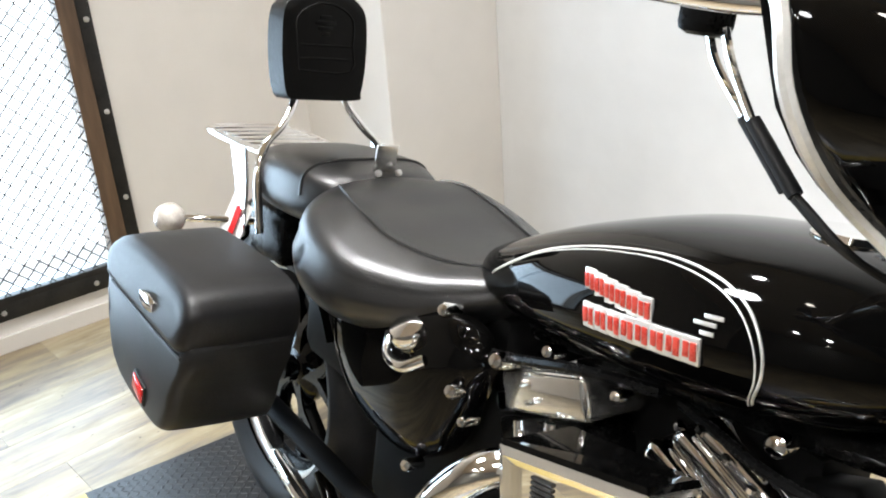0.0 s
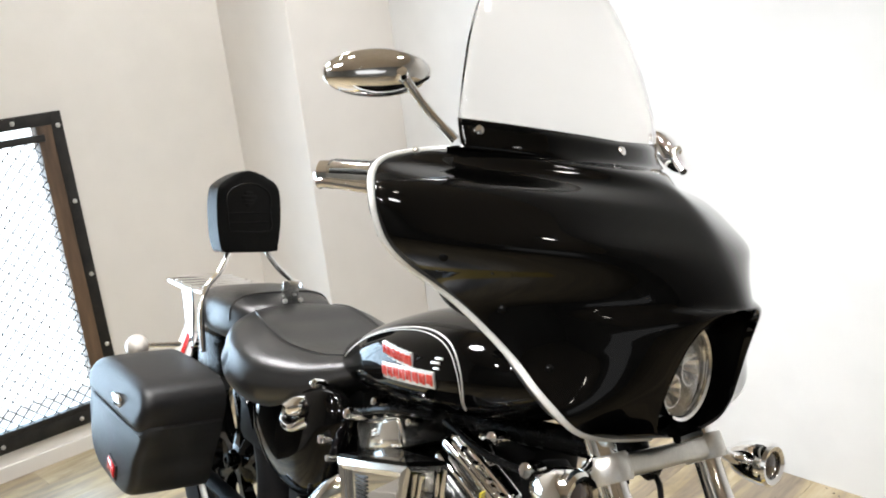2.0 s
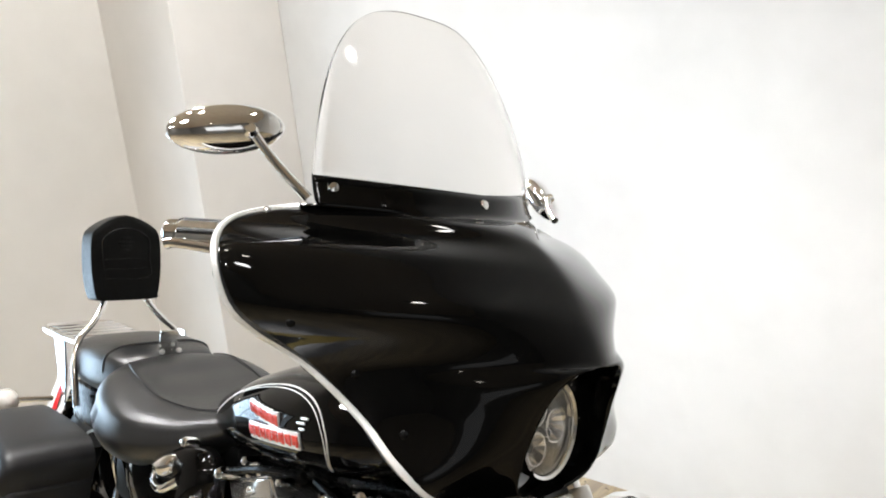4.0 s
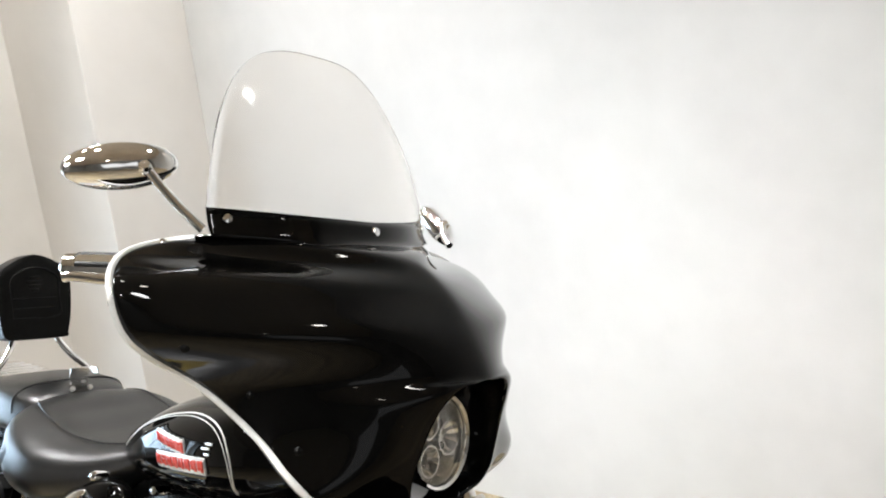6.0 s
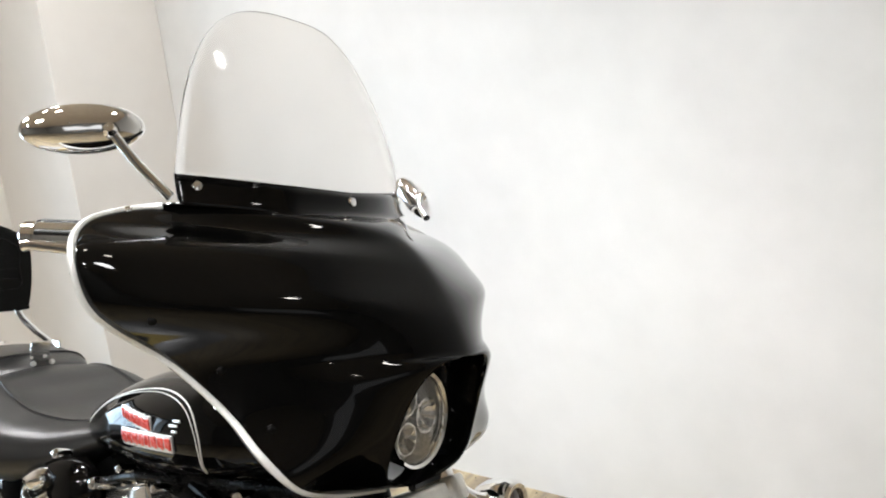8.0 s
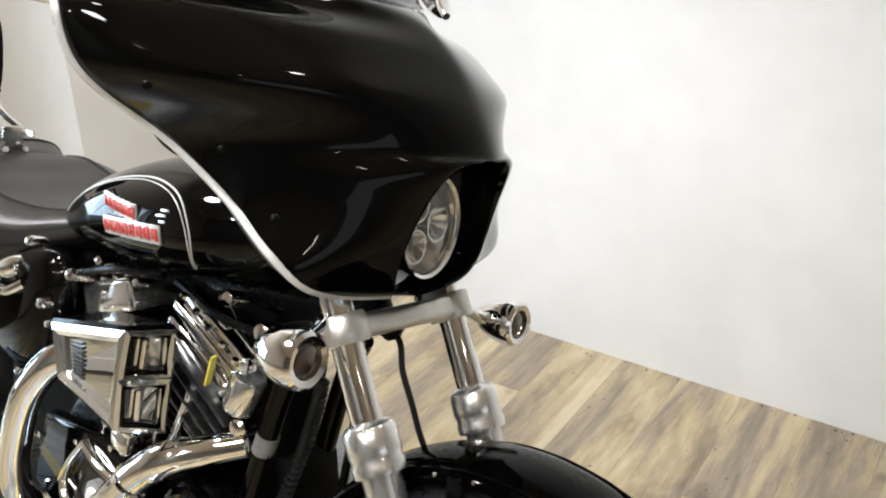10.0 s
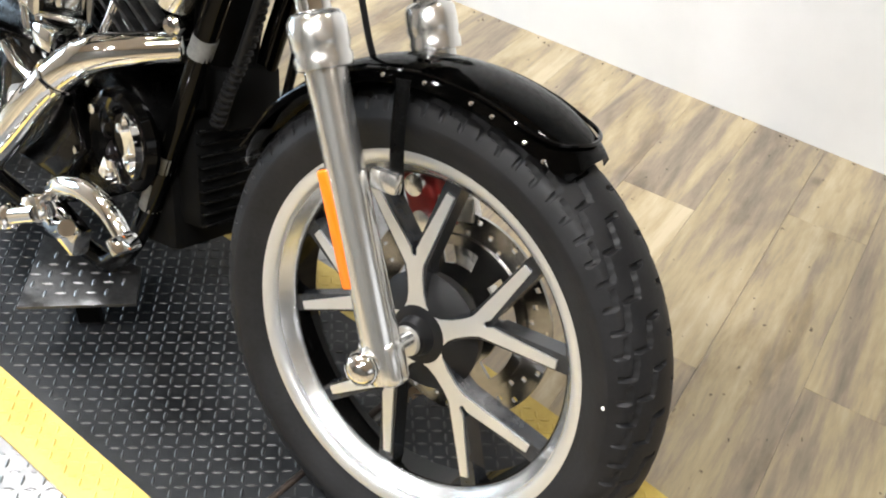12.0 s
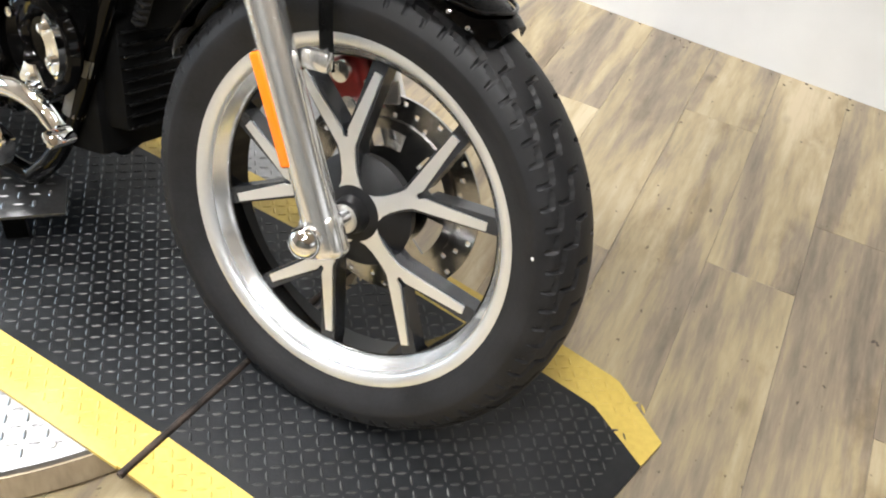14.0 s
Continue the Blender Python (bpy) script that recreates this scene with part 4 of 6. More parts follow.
# the far wing stands a little further back and out
FAR_EDGE = [(x - 0.022 * k, y - 0.020 * k, z) for (x, y, z), k in zip(EDGE, (0, 0, 0.2, 0.5, 0.8, 1, 1, 1, 0.9, 0.7, 0.5, 0.3, 0.1, 0, 0, 0, 0, 0, 0))]
edge_line = {-1: along(EDGE, NS), 1: along(FAR_EDGE, NS)}
ridge = along(SPINE[:6], 36)
mouth = along(SPINE[5:], 37)
spine_line = {-1: ridge + mouth[1:], 1: ridge + mouth[1:]}


FULL_EDGE = ((0.0, 1.0), (0.16, 0.05), (0.25, 0.52), (0.38, 1.75), (0.52, 1.5), (0.70, 0.62), (0.85, 0.18), (1.0, 0.33))
FULL_SPINE = ((0.0, 1.0), (0.16, 0.27), (0.25, 0.34), (0.38, 0.43), (0.52, 0.57), (0.70, 0.60), (0.85, 0.36), (1.0, 0.35))


def eased(knots, f):
    """A value that glides from knot to knot."""
    for (a, va), (b, vb) in zip(knots, knots[1:]):
        if f <= b:
            u = (f - a) / (b - a)
            return va + (vb - va) * u * u * (3 - 2 * u)
    return knots[-1][1]


def fairing_point(i, v, side, out=0.0):
    """The skin from the wing's edge (v = 0) to the ridge or the lamp opening (v = 1)."""
    e, c = edge_line[side][i], spine_line[side][i]
    f = i / (NS - 1)
    gap = (c - e).length
    t0 = Vector((0.66 - 0.10 * f, 0.14, 0.26 * (1 - f) ** 2)) * gap * eased(FULL_EDGE, f)
    w = max(0.0, (f - 0.5) * 2)
    w = w * w * (3 - 2 * w)
    t1 = Vector(((0.12 if side < 0 else 0.75) * w, 1.0 - 0.15 * w, -0.03 * (1 - w))) * gap * eased(FULL_SPINE, f)
    g = min(1.0, f / 0.16)
    g = g * g * (3 - 2 * g)
    flat0, flat1 = Vector((0.18, 0.24, -0.004)), Vector((0.0, 0.24, 0.0))
    t0, t1 = flat0.lerp(t0, g), flat1.lerp(t1, g)
    v2, v3 = v * v, v ** 3
    p = e * (2 * v3 - 3 * v2 + 1) + t0 * (v3 - 2 * v2 + v) + c * (-2 * v3 + 3 * v2) + t1 * (v3 - v2)
    p = Vector((p.x - out, p.y, p.z))
    return Vector((p.x, -p.y, p.z)) if side > 0 else p


bm = bmesh.new()
grid = {}
for side in (-1, 1):
    for i in range(NS):
        for j in range(NV + 1):
            grid[side, i, j] = bm.verts.new(fairing_point(i, j / NV, side))
    for i in range(NS - 1):
        for j in range(NV):
            bm.faces.new((grid[side, i, j], grid[side, i + 1, j], grid[side, i + 1, j + 1], grid[side, i, j + 1]))
# upright lip to which the windscreen is screwed
low_row = [grid[-1, 0, j] for j in range(NV + 1)] + [grid[1, 0, j] for j in range(NV - 1, -1, -1)]
prev = low_row
for h in (0.2, 0.45, 0.7, 1.0):
    row = []
    for v in low_row:
        u = abs(v.co.y) / 0.24
        row.append(bm.verts.new((v.co.x - 0.020 * h ** 0.6, v.co.y * (1 - 0.012 * h), v.co.z + (0.032 + 0.007 * u) * h)))
    for k in range(len(row) - 1):
        try:
            bm.faces.new((prev[k], prev[k + 1], row[k + 1], row[k]))
        except ValueError:
            pass
    prev = row
LIP = [v.co.copy() for v in prev]
bmesh.ops.remove_doubles(bm, verts=bm.verts, dist=0.0004)
mouth_line = [Vector((p.x, p.y, p.z)) for p in mouth] + [Vector((p.x, -p.y, p.z)) for p in mouth[::-1]]
fairing = fair_part("fairing", bm, BLACK_GLOSS, "glossy black bat-wing fairing", 180)
shell = fairing.modifiers.new("shell", "SOLIDIFY")
shell.thickness, shell.offset = 0.004, -1.0
# rolled rim and dark recess of the headlamp opening
bm = bmesh.new()
rings = []
for dx, sc in ((-0.003, 1.006), (0.0, 1.002), (0.0008, 0.996), (-0.001, 0.988), (-0.03, 0.97), (-0.085, 0.95)):
    rings.append([Vector((p.x + dx, p.y * sc, 0.885 + (p.z - 0.885) * sc)) for p in mouth_line])
ring_faces(bm, rings, True, False)
tube(bm, [(-0.20, -0.03, 0.7985), (-0.203, 0.0, 0.797), (-0.20, 0.03, 0.7985)], 0.006, 8, 4)
part("lamp_recess", bm, BLACK_GLOSS, fairing, "black headlamp recess", smooth=60)
for s in (-1, 1):
    bm = bmesh.new()
    tube(bm, [(p.x - 0.003, -p.y if s > 0 else p.y, p.z) for p in edge_line[s][2:]], 0.0048, 8, 1)
    part("edge_piping", bm, WHITE_TRIM, fairing, "pale edge piping")
    bm2 = bmesh.new()
    gridb = [[bm2.verts.new(fairing_point(i, j / 10, s, 0.012) + Vector((-0.10 * (j / 10) ** 0.6, 0, 0))) for j in range(11)] for i in range(0, NS, 3)]
    for a, b in zip(gridb, gridb[1:]):
        for j in range(10):
            bm2.faces.new((a[j], a[j + 1], b[j + 1], b[j]))
    part("inner_panel", bm2, BLACK_PLASTIC, fairing, "matt black inner fairing", smooth=60)
# fasteners
for x, y, z in ((-0.490, -0.277, 1.137), (-0.351, -0.348, 1.003), (-0.315, -0.281, 0.958), (-0.280, -0.216, 0.889)):
    near = min((fairing_point(i, j / NV, -1) for i in range(NS) for j in range(NV // 2)), key=lambda p: (p - Vector((x, y, z))).length)
    for s in (-1, 1):
        bm = bmesh.new()
        turned(bm, [(0.0005, -0.002), (0.0055, -0.002), (0.0055, 0.001), (0.0033, 0.003), (0.0005, 0.0035)], (near.x, near.y * -s, near.z), (0.75, 0.55 * s, 0.1), 14)
        part("fairing_bolt", bm, BLACK_SATIN if z < 1.1 else CHROME, fairing)
for y in (-0.214, 0.0, 0.214):
    near = min(LIP, key=lambda p: abs(p.y - y))
    bm = bmesh.new()
    turned(bm, [(0.0005, -0.004), (0.0085, -0.004), (0.0085, 0.0), (0.006, 0.004), (0.0005, 0.005)], (near.x + 0.004, near.y, near.z - 0.014), (1, y * 2, 0.25), 16)
    part("windscreen_screw", bm, CHROME, fairing, "domed chrome screw")

# ---- windscreen
bm = bmesh.new()
NU, NW = 40, 36
rows = []
for k in range(NW + 1):
    v = 1 - (1 - k / NW) ** 1.8
    wide = 0.240 * max(0.0, 1 - v ** 1.403) ** 0.334
    row = []
    for q in range(NU + 1):
        u = -1 + 2 * q / NU
        y = wide * u
        row.append((-0.3585 - 0.088 * (y / 0.242) ** 2 - 0.13 * v ** 1.37, y, 1.170 + 0.018 * (y / 0.242) ** 2 + 0.264 * v))
    rows.append(row)
ring_faces(bm, rows, False, False)
bmesh.ops.remove_doubles(bm, verts=bm.verts, dist=0.0002)
screen = fair_part("windscreen", bm, GLASS_CLEAR, "clear acrylic windscreen", 180)
screen.modifiers.new("sheet", "SOLIDIFY").thickness = 0.004
screen.visible_shadow = False

# ---- headlamp
HL = Vector((-0.221, 0.0, 0.882))
FACE = Vector((1, 0, 0.06)).normalized()
bm = bmesh.new()
turned(bm, [(0.030, -0.10), (0.056, -0.06), (0.0645, -0.01), (0.0670, 0.004), (0.0655, 0.009), (0.0615, 0.007), (0.060, 0.0), (0.057, -0.02)], HL, FACE, 56, True)
lamp = fair_part("headlamp", bm, CHROME, "round chrome headlamp with clear lens")
bm = bmesh.new()
turned(bm, [(0.0005, -0.05), (0.025, -0.047), (0.043, -0.034), (0.055, -0.014), (0.0605, 0.002)], HL, FACE, 56)
bmesh.ops.delete(bm, geom=[f for f in bm.faces if len(f.verts) > 6 and f.calc_center_median().x > HL.x], context="FACES")
part("reflector_bowl", bm, BOWL, lamp)
bm = bmesh.new()
turned(bm, [(0.0005, 0.017), (0.022, 0.0155), (0.042, 0.0105), (0.0600, 0.0035), (0.0600, 0.0), (0.042, 0.006), (0.022, 0.011), (0.0005, 0.0125)], HL, FACE, 56)
part("lens", bm, LENS, lamp, "clear lens").visible_shadow = False
side_v = FACE.cross(Vector((0, 0, 1))).normalized()
up_v = side_v.cross(FACE)
for a, rad, r in ((60, 0.030, 0.022), (180, 0.030, 0.024), (300, 0.030, 0.022)):
    c = HL + side_v * rad * math.cos(radians(a)) + up_v * rad * math.sin(radians(a))
    bm = bmesh.new()
    turned(bm, [(0.0005, -0.038), (r * 0.5, -0.034), (r * 0.85, -0.020), (r, -0.004), (r * 0.92, -0.004), (r * 0.5, -0.022), (0.0005, -0.026)], c, FACE, 28)
    part("reflector_cup", bm, BOWL, lamp)
bm = bmesh.new()
for a in (0, 90, 120, 240, 330):
    c = HL + side_v * 0.034 * math.cos(radians(a)) + up_v * 0.034 * math.sin(radians(a)) - FACE * 0.016
    rbox(bm, c, (0.004, 0.012, 0.050), 0.002, (a - 90, 0, 0))
part("lamp_rib", bm, STICKER, lamp)

# ---- mirrors, grips, levers
for s in (-1, 1):
    k = -s
    size = 1.0 if s < 0 else 0.62
    base_pt = Vector((-0.411, 0.266 * s, 1.160)) if s < 0 else Vector((-0.435, 0.262, 1.150))
    top_pt = Vector((-0.470, 0.323 * s, 1.236)) if s < 0 else Vector((-0.488, 0.290, 1.185))
    c = Vector((-0.478, 0.345 * s, 1.236)) if s < 0 else Vector((-0.500, 0.305, 1.185))
    bm = bmesh.new()
    rings = []
    for q in range(13):
        a = -math.pi / 2 + math.pi * q / 12 * 0.80
        rings.append([c + Vector((0.022 * math.sin(a) * 1.0 + 0.004, 0.073 * size * math.cos(a) * math.cos(t), 0.031 * size * math.cos(a) * math.sin(t))) for t in [2 * math.pi * j / 36 for j in range(36)]])
    rings = [[c + Vector((-(p - c).x, (p - c).y, (p - c).z)) for p in ring] for ring in rings]
    ring_faces(bm, rings)
    bmesh.ops.rotate(bm, verts=bm.verts, cent=c, matrix=Matrix.Rotation(radians(-8 * s), 3, "X") @ Matrix.Rotation(radians(18 * s), 3, "Z"))
    if s > 0:
        bmesh.ops.rotate(bm, verts=bm.verts, cent=c, matrix=Matrix.Rotation(radians(78), 3, "Z") @ Matrix.Rotation(radians(60), 3, "X"))
    head = fork_part("mirror", bm, CHROME, "oval chrome mirror shell", 60)
    bm = bmesh.new()
    tube(bm, [base_pt, base_pt.lerp(top_pt, 0.5) + Vector((0, 0, 0.0)), top_pt + Vector((0.012, 0, 0))], 0.0062, 12, 4)
    part("mirror_stem", bm, CHROME, head)
    bm = bmesh.new()
    turned(bm, [(0.0005, -0.004), (0.009, -0.004), (0.010, 0.004), (0.007, 0.012), (0.0005, 0.013)], top_pt + Vector((0.010, 0, -0.002)), (0.6, 0.5 * s, 0.5), 16)
    part("mirror_nut", bm, CHROME, head)
    bm = bmesh.new()
    turned(bm, [(0.0005, 0), (1.0, 0), (1.0, 0.05), (0.0005, 0.05)], (0, 0, 0), (-1, 0, 0), 36)
    for v in bm.verts:
        v.co = Vector((c.x - 0.0105 + v.co.x * 0.02, c.y + v.co.y * 0.068 * size, c.z + v.co.z * 0.028 * size))
    bmesh.ops.rotate(bm, verts=bm.verts, cent=c, matrix=Matrix.Rotation(radians(-8 * s), 3, "X") @ Matrix.Rotation(radians(18 * s), 3, "Z"))
    if s > 0:
        bmesh.ops.rotate(bm, verts=bm.verts, cent=c, matrix=Matrix.Rotation(radians(78), 3, "Z") @ Matrix.Rotation(radians(60), 3, "X"))
    part("mirror_glass", bm, MIRROR_GLASS, head, "silvered glass")
    # grip with chrome end and lever
    end, start = Vector((-0.600, 0.392 * s, 1.100)), Vector((-0.455, 0.315 * s, 1.106))
    if s > 0:
        end, start = end + Vector((-0.05, -0.05, -0.03)), start + Vector((-0.05, -0.06, -0.03))
    d = (end - start).normalized()
    end = start + d * 0.122
    bm = bmesh.new()
    turned(bm, [(0.0005, 0), (0.0182, 0.0), (0.0182, 0.10), (0.0005, 0.10)], start, d, 24)
    grip = fork_part("grip", bm, CHROME, "chrome grip with black rubber inlays")
    across = d.cross(Vector((0, 0, 1))).normalized()
    rise = across.cross(d)
    for a in (20, 92, 164, 236, 308):
        o = start + (across * math.cos(radians(a)) + rise * math.sin(radians(a))) * 0.0162
        bm = bmesh.new()
        tube(bm, [o + d * 0.010, o + d * 0.094], 0.0044, 10, 1)
        part("grip_inlay", bm, BLACK_PLASTIC, grip, "black rubber inlay")
    for h in (0.0, 0.098):
        bm = bmesh.new()
        turned(bm, [(0.0165, h), (0.0192, h + 0.001), (0.0198, h + 0.005), (0.0192, h + 0.009), (0.0165, h + 0.010)] if h < 0.05 else [(0.0005, h + 0.022), (0.013, h + 0.022), (0.0188, h + 0.016), (0.0198, h), (0.0005, h)], start, d, 24, h < 0.05)
        part("grip_band", bm, CHROME, grip)
    bm = bmesh.new()
    tube(bm, [start + Vector((0.05, 0.01 * s, -0.012)), start + d * 0.06 + Vector((0.042, 0, -0.014)), end + Vector((0.030, 0, -0.010)), end + d * 0.012 + Vector((0.026, 0, -0.012))], [0.008, 0.0075, 0.007, 0.008], 12, 5)
    part("lever", bm, CHROME, grip, "chrome hand lever")
    bm = bmesh.new()
    tube(bm, [start, (-0.45, 0.22 * s, 1.10), (-0.44, 0.12 * s, 1.07), (-0.43, 0.05 * s, 1.05)], 0.0125, 14, 6)
    part("handlebar", bm, CHROME, grip)
# control cables by the near grip
bm = bmesh.new()
for dy, dx in ((0, 0), (-0.012, 0.022)):
    tube(bm, [(-0.54 + dx, -0.25 + dy, 1.075), (-0.527 + dx, -0.25 + dy, 1.05), (-0.495 + dx * 0.6, -0.25 + dy, 1.018)], 0.0035, 8, 5)
cables = fork_part("control_cable", bm, CHROME, "pair of chrome-ended control cables")
bm = bmesh.new()
for dy, dx in ((0, 0), (-0.012, 0.014)):
    tube(bm, [(-0.495 + dx, -0.25 + dy, 1.018), (-0.451 + dx, -0.25 + dy, 0.976)], 0.0056, 10, 3)
    tube(bm, [(-0.451 + dx, -0.25 + dy, 0.976), (-0.40 + dx, -0.245 + dy, 0.945), (-0.36, -0.16, 0.91), (-0.40, -0.08, 0.88)], 0.003, 8, 6)
part("cable_sleeve", bm, BLACK_PLASTIC, cables, "black rubber sleeve")
bm = bmesh.new()
rbox(bm, (-0.535, -0.262, 1.088), (0.035, 0.03, 0.04), 0.008)
part("switch_housing", bm, BLACK_SATIN, cables)

# ---------------------------------------------------------------- tank, seats, luggage
def loft_body(sections, n=40, power=2.6, low_power=2.2):
    """Rings of a body along x from rows of (x, half width, top, bottom, height of the widest line from 0 to 1)."""
    xs = smooth_line([(s[0], s[1], s[2]) for s in sections], 6)
    zs = smooth_line([(s[3], s[4], 0) for s in sections], 6)
    rings = []
    for (x, w, top), (bot, belt, _) in zip(xs, zs):
        mid = bot + (top - bot) * belt
        ring = []
        for j in range(n):
            a = 2 * math.pi * j / n
            c, s = math.cos(a), math.sin(a)
            p = power if s > 0 else low_power
            y = w * math.copysign(abs(c) ** (2 / p), c)
            z = mid + (top - mid if s > 0 else mid - bot) * math.copysign(abs(s) ** (2 / p), s)
            ring.append(Vector((x, y, z)))
        rings.append(ring)
    return rings


TANK = [(-1.000, 0.040, 0.752, 0.712, 0.45), (-0.965, 0.075, 0.772, 0.700, 0.45), (-0.90, 0.108, 0.803, 0.692, 0.45), (-0.80, 0.138, 0.846, 0.694, 0.46), (-0.68, 0.156, 0.886, 0.704, 0.48),
        (-0.56, 0.160, 0.906, 0.722, 0.50), (-0.47, 0.150, 0.908, 0.742, 0.50), (-0.40, 0.120, 0.893, 0.770, 0.5), (-0.36, 0.075, 0.868, 0.798, 0.5), (-0.345, 0.03, 0.848, 0.815, 0.5)]
TANK_RINGS = loft_body(TANK, 64, 2.5, 2.1)


def tank_skin(x, z, out=0.0):
    """The tank's near side at x and z."""
    k = max(0, min(len(TANK_RINGS) - 2, sum(r[0].x <= x for r in TANK_RINGS) - 1))
    ys = []
    for ring in (TANK_RINGS[k], TANK_RINGS[k + 1]):
        near = [p for p in ring if p.y < 0]
        a = [q for q in near if q.z >= z]
        b = [q for q in near if q.z <= z]
        if a and b:
            pa, pb = min(a, key=lambda q: q.z), max(b, key=lambda q: q.z)
            ys.append(pb.y + (pa.y - pb.y) * (z - pb.z) / max(1e-6, pa.z - pb.z))
        else:
            ys.append(min(near, key=lambda q: abs(q.z - z)).y)
    f = (x - TANK_RINGS[k][0].x) / max(1e-6, TANK_RINGS[k + 1][0].x - TANK_RINGS[k][0].x)
    return Vector((x, ys[0] + (ys[1] - ys[0]) * f - out, z))


bm = bmesh.new()
ring_faces(bm, TANK_RINGS)
tank = part("fuel_tank", bm, BLACK_GLOSS, bike, "glossy black teardrop fuel tank with pale pinstripes", smooth=180)
stripe = [(-0.900, 0.758), (-0.850, 0.790), (-0.80, 0.818), (-0.727, 0.845), (-0.653, 0.864), (-0.595, 0.872), (-0.542, 0.870), (-0.506, 0.857), (-0.486, 0.832), (-0.483, 0.804), (-0.499, 0.770)]
for k, (dx, dz, r) in enumerate(((0.0, 0.0, 0.0015), (-0.006, -0.005, 0.0009))):
    fine_stripe = smooth_line([(x + dx, 0, z + dz) for x, z in stripe], 8)
    bm = bmesh.new()
    tube(bm, [tank_skin(p.x, p.z, 0.0004) for p in fine_stripe], r, 6, 1, True)
    part("pinstripe", bm, WHITE_TRIM, tank, "pale pinstripe")
# raised badge: two slanted rows of plain red blocks with silver edges
for row, (x0, x1, z0, slope, count, high) in enumerate(((-0.700, -0.600, 0.822, 0.02, 6, 0.022), (-0.690, -0.540, 0.788, 0.36, 8, 0.023))):
    for k in range(count):
        f = (k + 0.5) / count
        x = x0 + (x1 - x0) * f
        z = z0 + slope * (x - x0) * 0.35
        p = tank_skin(x, z, 0.002)
        w = (x1 - x0) / count
        back = bmesh.new()
        rbox(back, p, (w * 0.98, 0.004, high + 0.004), 0.001, (8, -4, -6 + 14 * f))
        edge = part("badge_block", back, BADGE_SILVER, tank, "silver-edged red badge block")
        for off, tall in ((-0.24, 0.68), (0.20, 0.78)):
            front_face = bmesh.new()
            rbox(front_face, p + Vector((w * off, -0.002, 0)), (w * 0.34, 0.003, high * tall), 0.0008, (8, -4, -6 + 14 * f))
            part("badge_face", front_face, BADGE_RED, edge, "red enamel")
for k, (x, z, w) in enumerate(((-0.535, 0.842, 0.022), (-0.542, 0.834, 0.026), (-0.538, 0.826, 0.016))):
    bm = bmesh.new()
    rbox(bm, tank_skin(x, z, 0.001), (w, 0.002, 0.004), 0.0005, (0, -10, -4))
    part("badge_bar", bm, BADGE_SILVER, tank)
bm = bmesh.new()
turned(bm, [(0.0005, -0.005), (0.034, -0.005), (0.036, 0.002), (0.032, 0.008), (0.0005, 0.010)], (-0.52, 0.0, 0.907), (0, 0, 1), 32)
part("filler_cap", bm, CHROME, tank, "chrome filler cap")

SEAT = [(-0.880, 0.040, 0.757, 0.725, 0.5), (-0.905, 0.078, 0.754, 0.694, 0.5), (-0.960, 0.114, 0.746, 0.655, 0.52), (-1.030, 0.154, 0.738, 0.615, 0.56), (-1.120, 0.194, 0.744, 0.585, 0.60),
        (-1.200, 0.202, 0.762, 0.572, 0.62), (-1.280, 0.188, 0.776, 0.575, 0.62), (-1.342, 0.142, 0.766, 0.605, 0.6), (-1.372, 0.075, 0.742, 0.65, 0.5)]
seat_rings = loft_body(SEAT, 72, 2.3, 3.0)
DISH = 0.60


def dish_depth(x):
    """How deep the sitting panel is sunk at x."""
    return 0.021 * max(0.0, min(1.0, (x + 1.335) / 0.10)) * max(0.0, min(1.0, (-0.89 - x) / 0.14))


for ring in seat_rings:
    wide, high, low = max(p.y for p in ring), max(p.z for p in ring), min(p.z for p in ring)
    for p in ring:
        u = abs(p.y) / wide
        if p.z > (high + low) / 2 and u < DISH:
            q = u / DISH
            p.z -= dish_depth(p.x) * (1 - q * q) ** 0.6
        elif p.z < (high + low) / 2:
            p.y *= 1.05
bm = bmesh.new()
ring_faces(bm, seat_rings)
seat = part("rider_seat", bm, SEAT_VINYL, bike, "black vinyl rider seat with a dished panel", smooth=180)
# sewn creases along both sides of the sunk panel
for side in (-1, 1):
    line = []
    for ring in seat_rings[3:-8]:
        wide, top = max(p.y for p in ring), max(p.z for p in ring)
        p = min([q for q in ring if q.z > top - 0.05], key=lambda q: abs(q.y - side * wide * DISH))
        line.append(p + Vector((0, 0, 0.0004)))
    bm = bmesh.new()
    tube(bm, line, 0.0024, 6, 1)
    part("seat_seam", bm, SEAT_VINYL, seat)

PILLION = [(-1.315, 0.07, 0.760, 0.70, 0.5), (-1.345, 0.108, 0.774, 0.68, 0.5), (-1.42, 0.130, 0.783, 0.662, 0.5), (-1.52, 0.134, 0.780, 0.655, 0.5), (-1.60, 0.124, 0.771, 0.66, 0.5), (-1.645, 0.085, 0.76, 0.69, 0.5)]
bm = bmesh.new()
pil_rings = loft_body(PILLION, 64, 3.6, 3.2)
ring_faces(bm, pil_rings)
pillion = part("pillion_seat", bm, SEAT_VINYL, bike, "black vinyl pillion seat", smooth=180)
bm = bmesh.new()
ring = min(pil_rings, key=lambda r: abs(r[0].x + 1.40))
upper_half = [p + Vector((0, 0, 0.0012)) for p in ring if p.z > 0.72]
upper_half.sort(key=lambda p: p.y)
tube(bm, upper_half, 0.003, 6, 1)
part("pillion_seam", bm, SEAT_VINYL, pillion)
bm = bmesh.new()
rbox(bm, (-1.342, -0.005, 0.798), (0.005, 0.042, 0.050), 0.0015, (0, 12, 0))
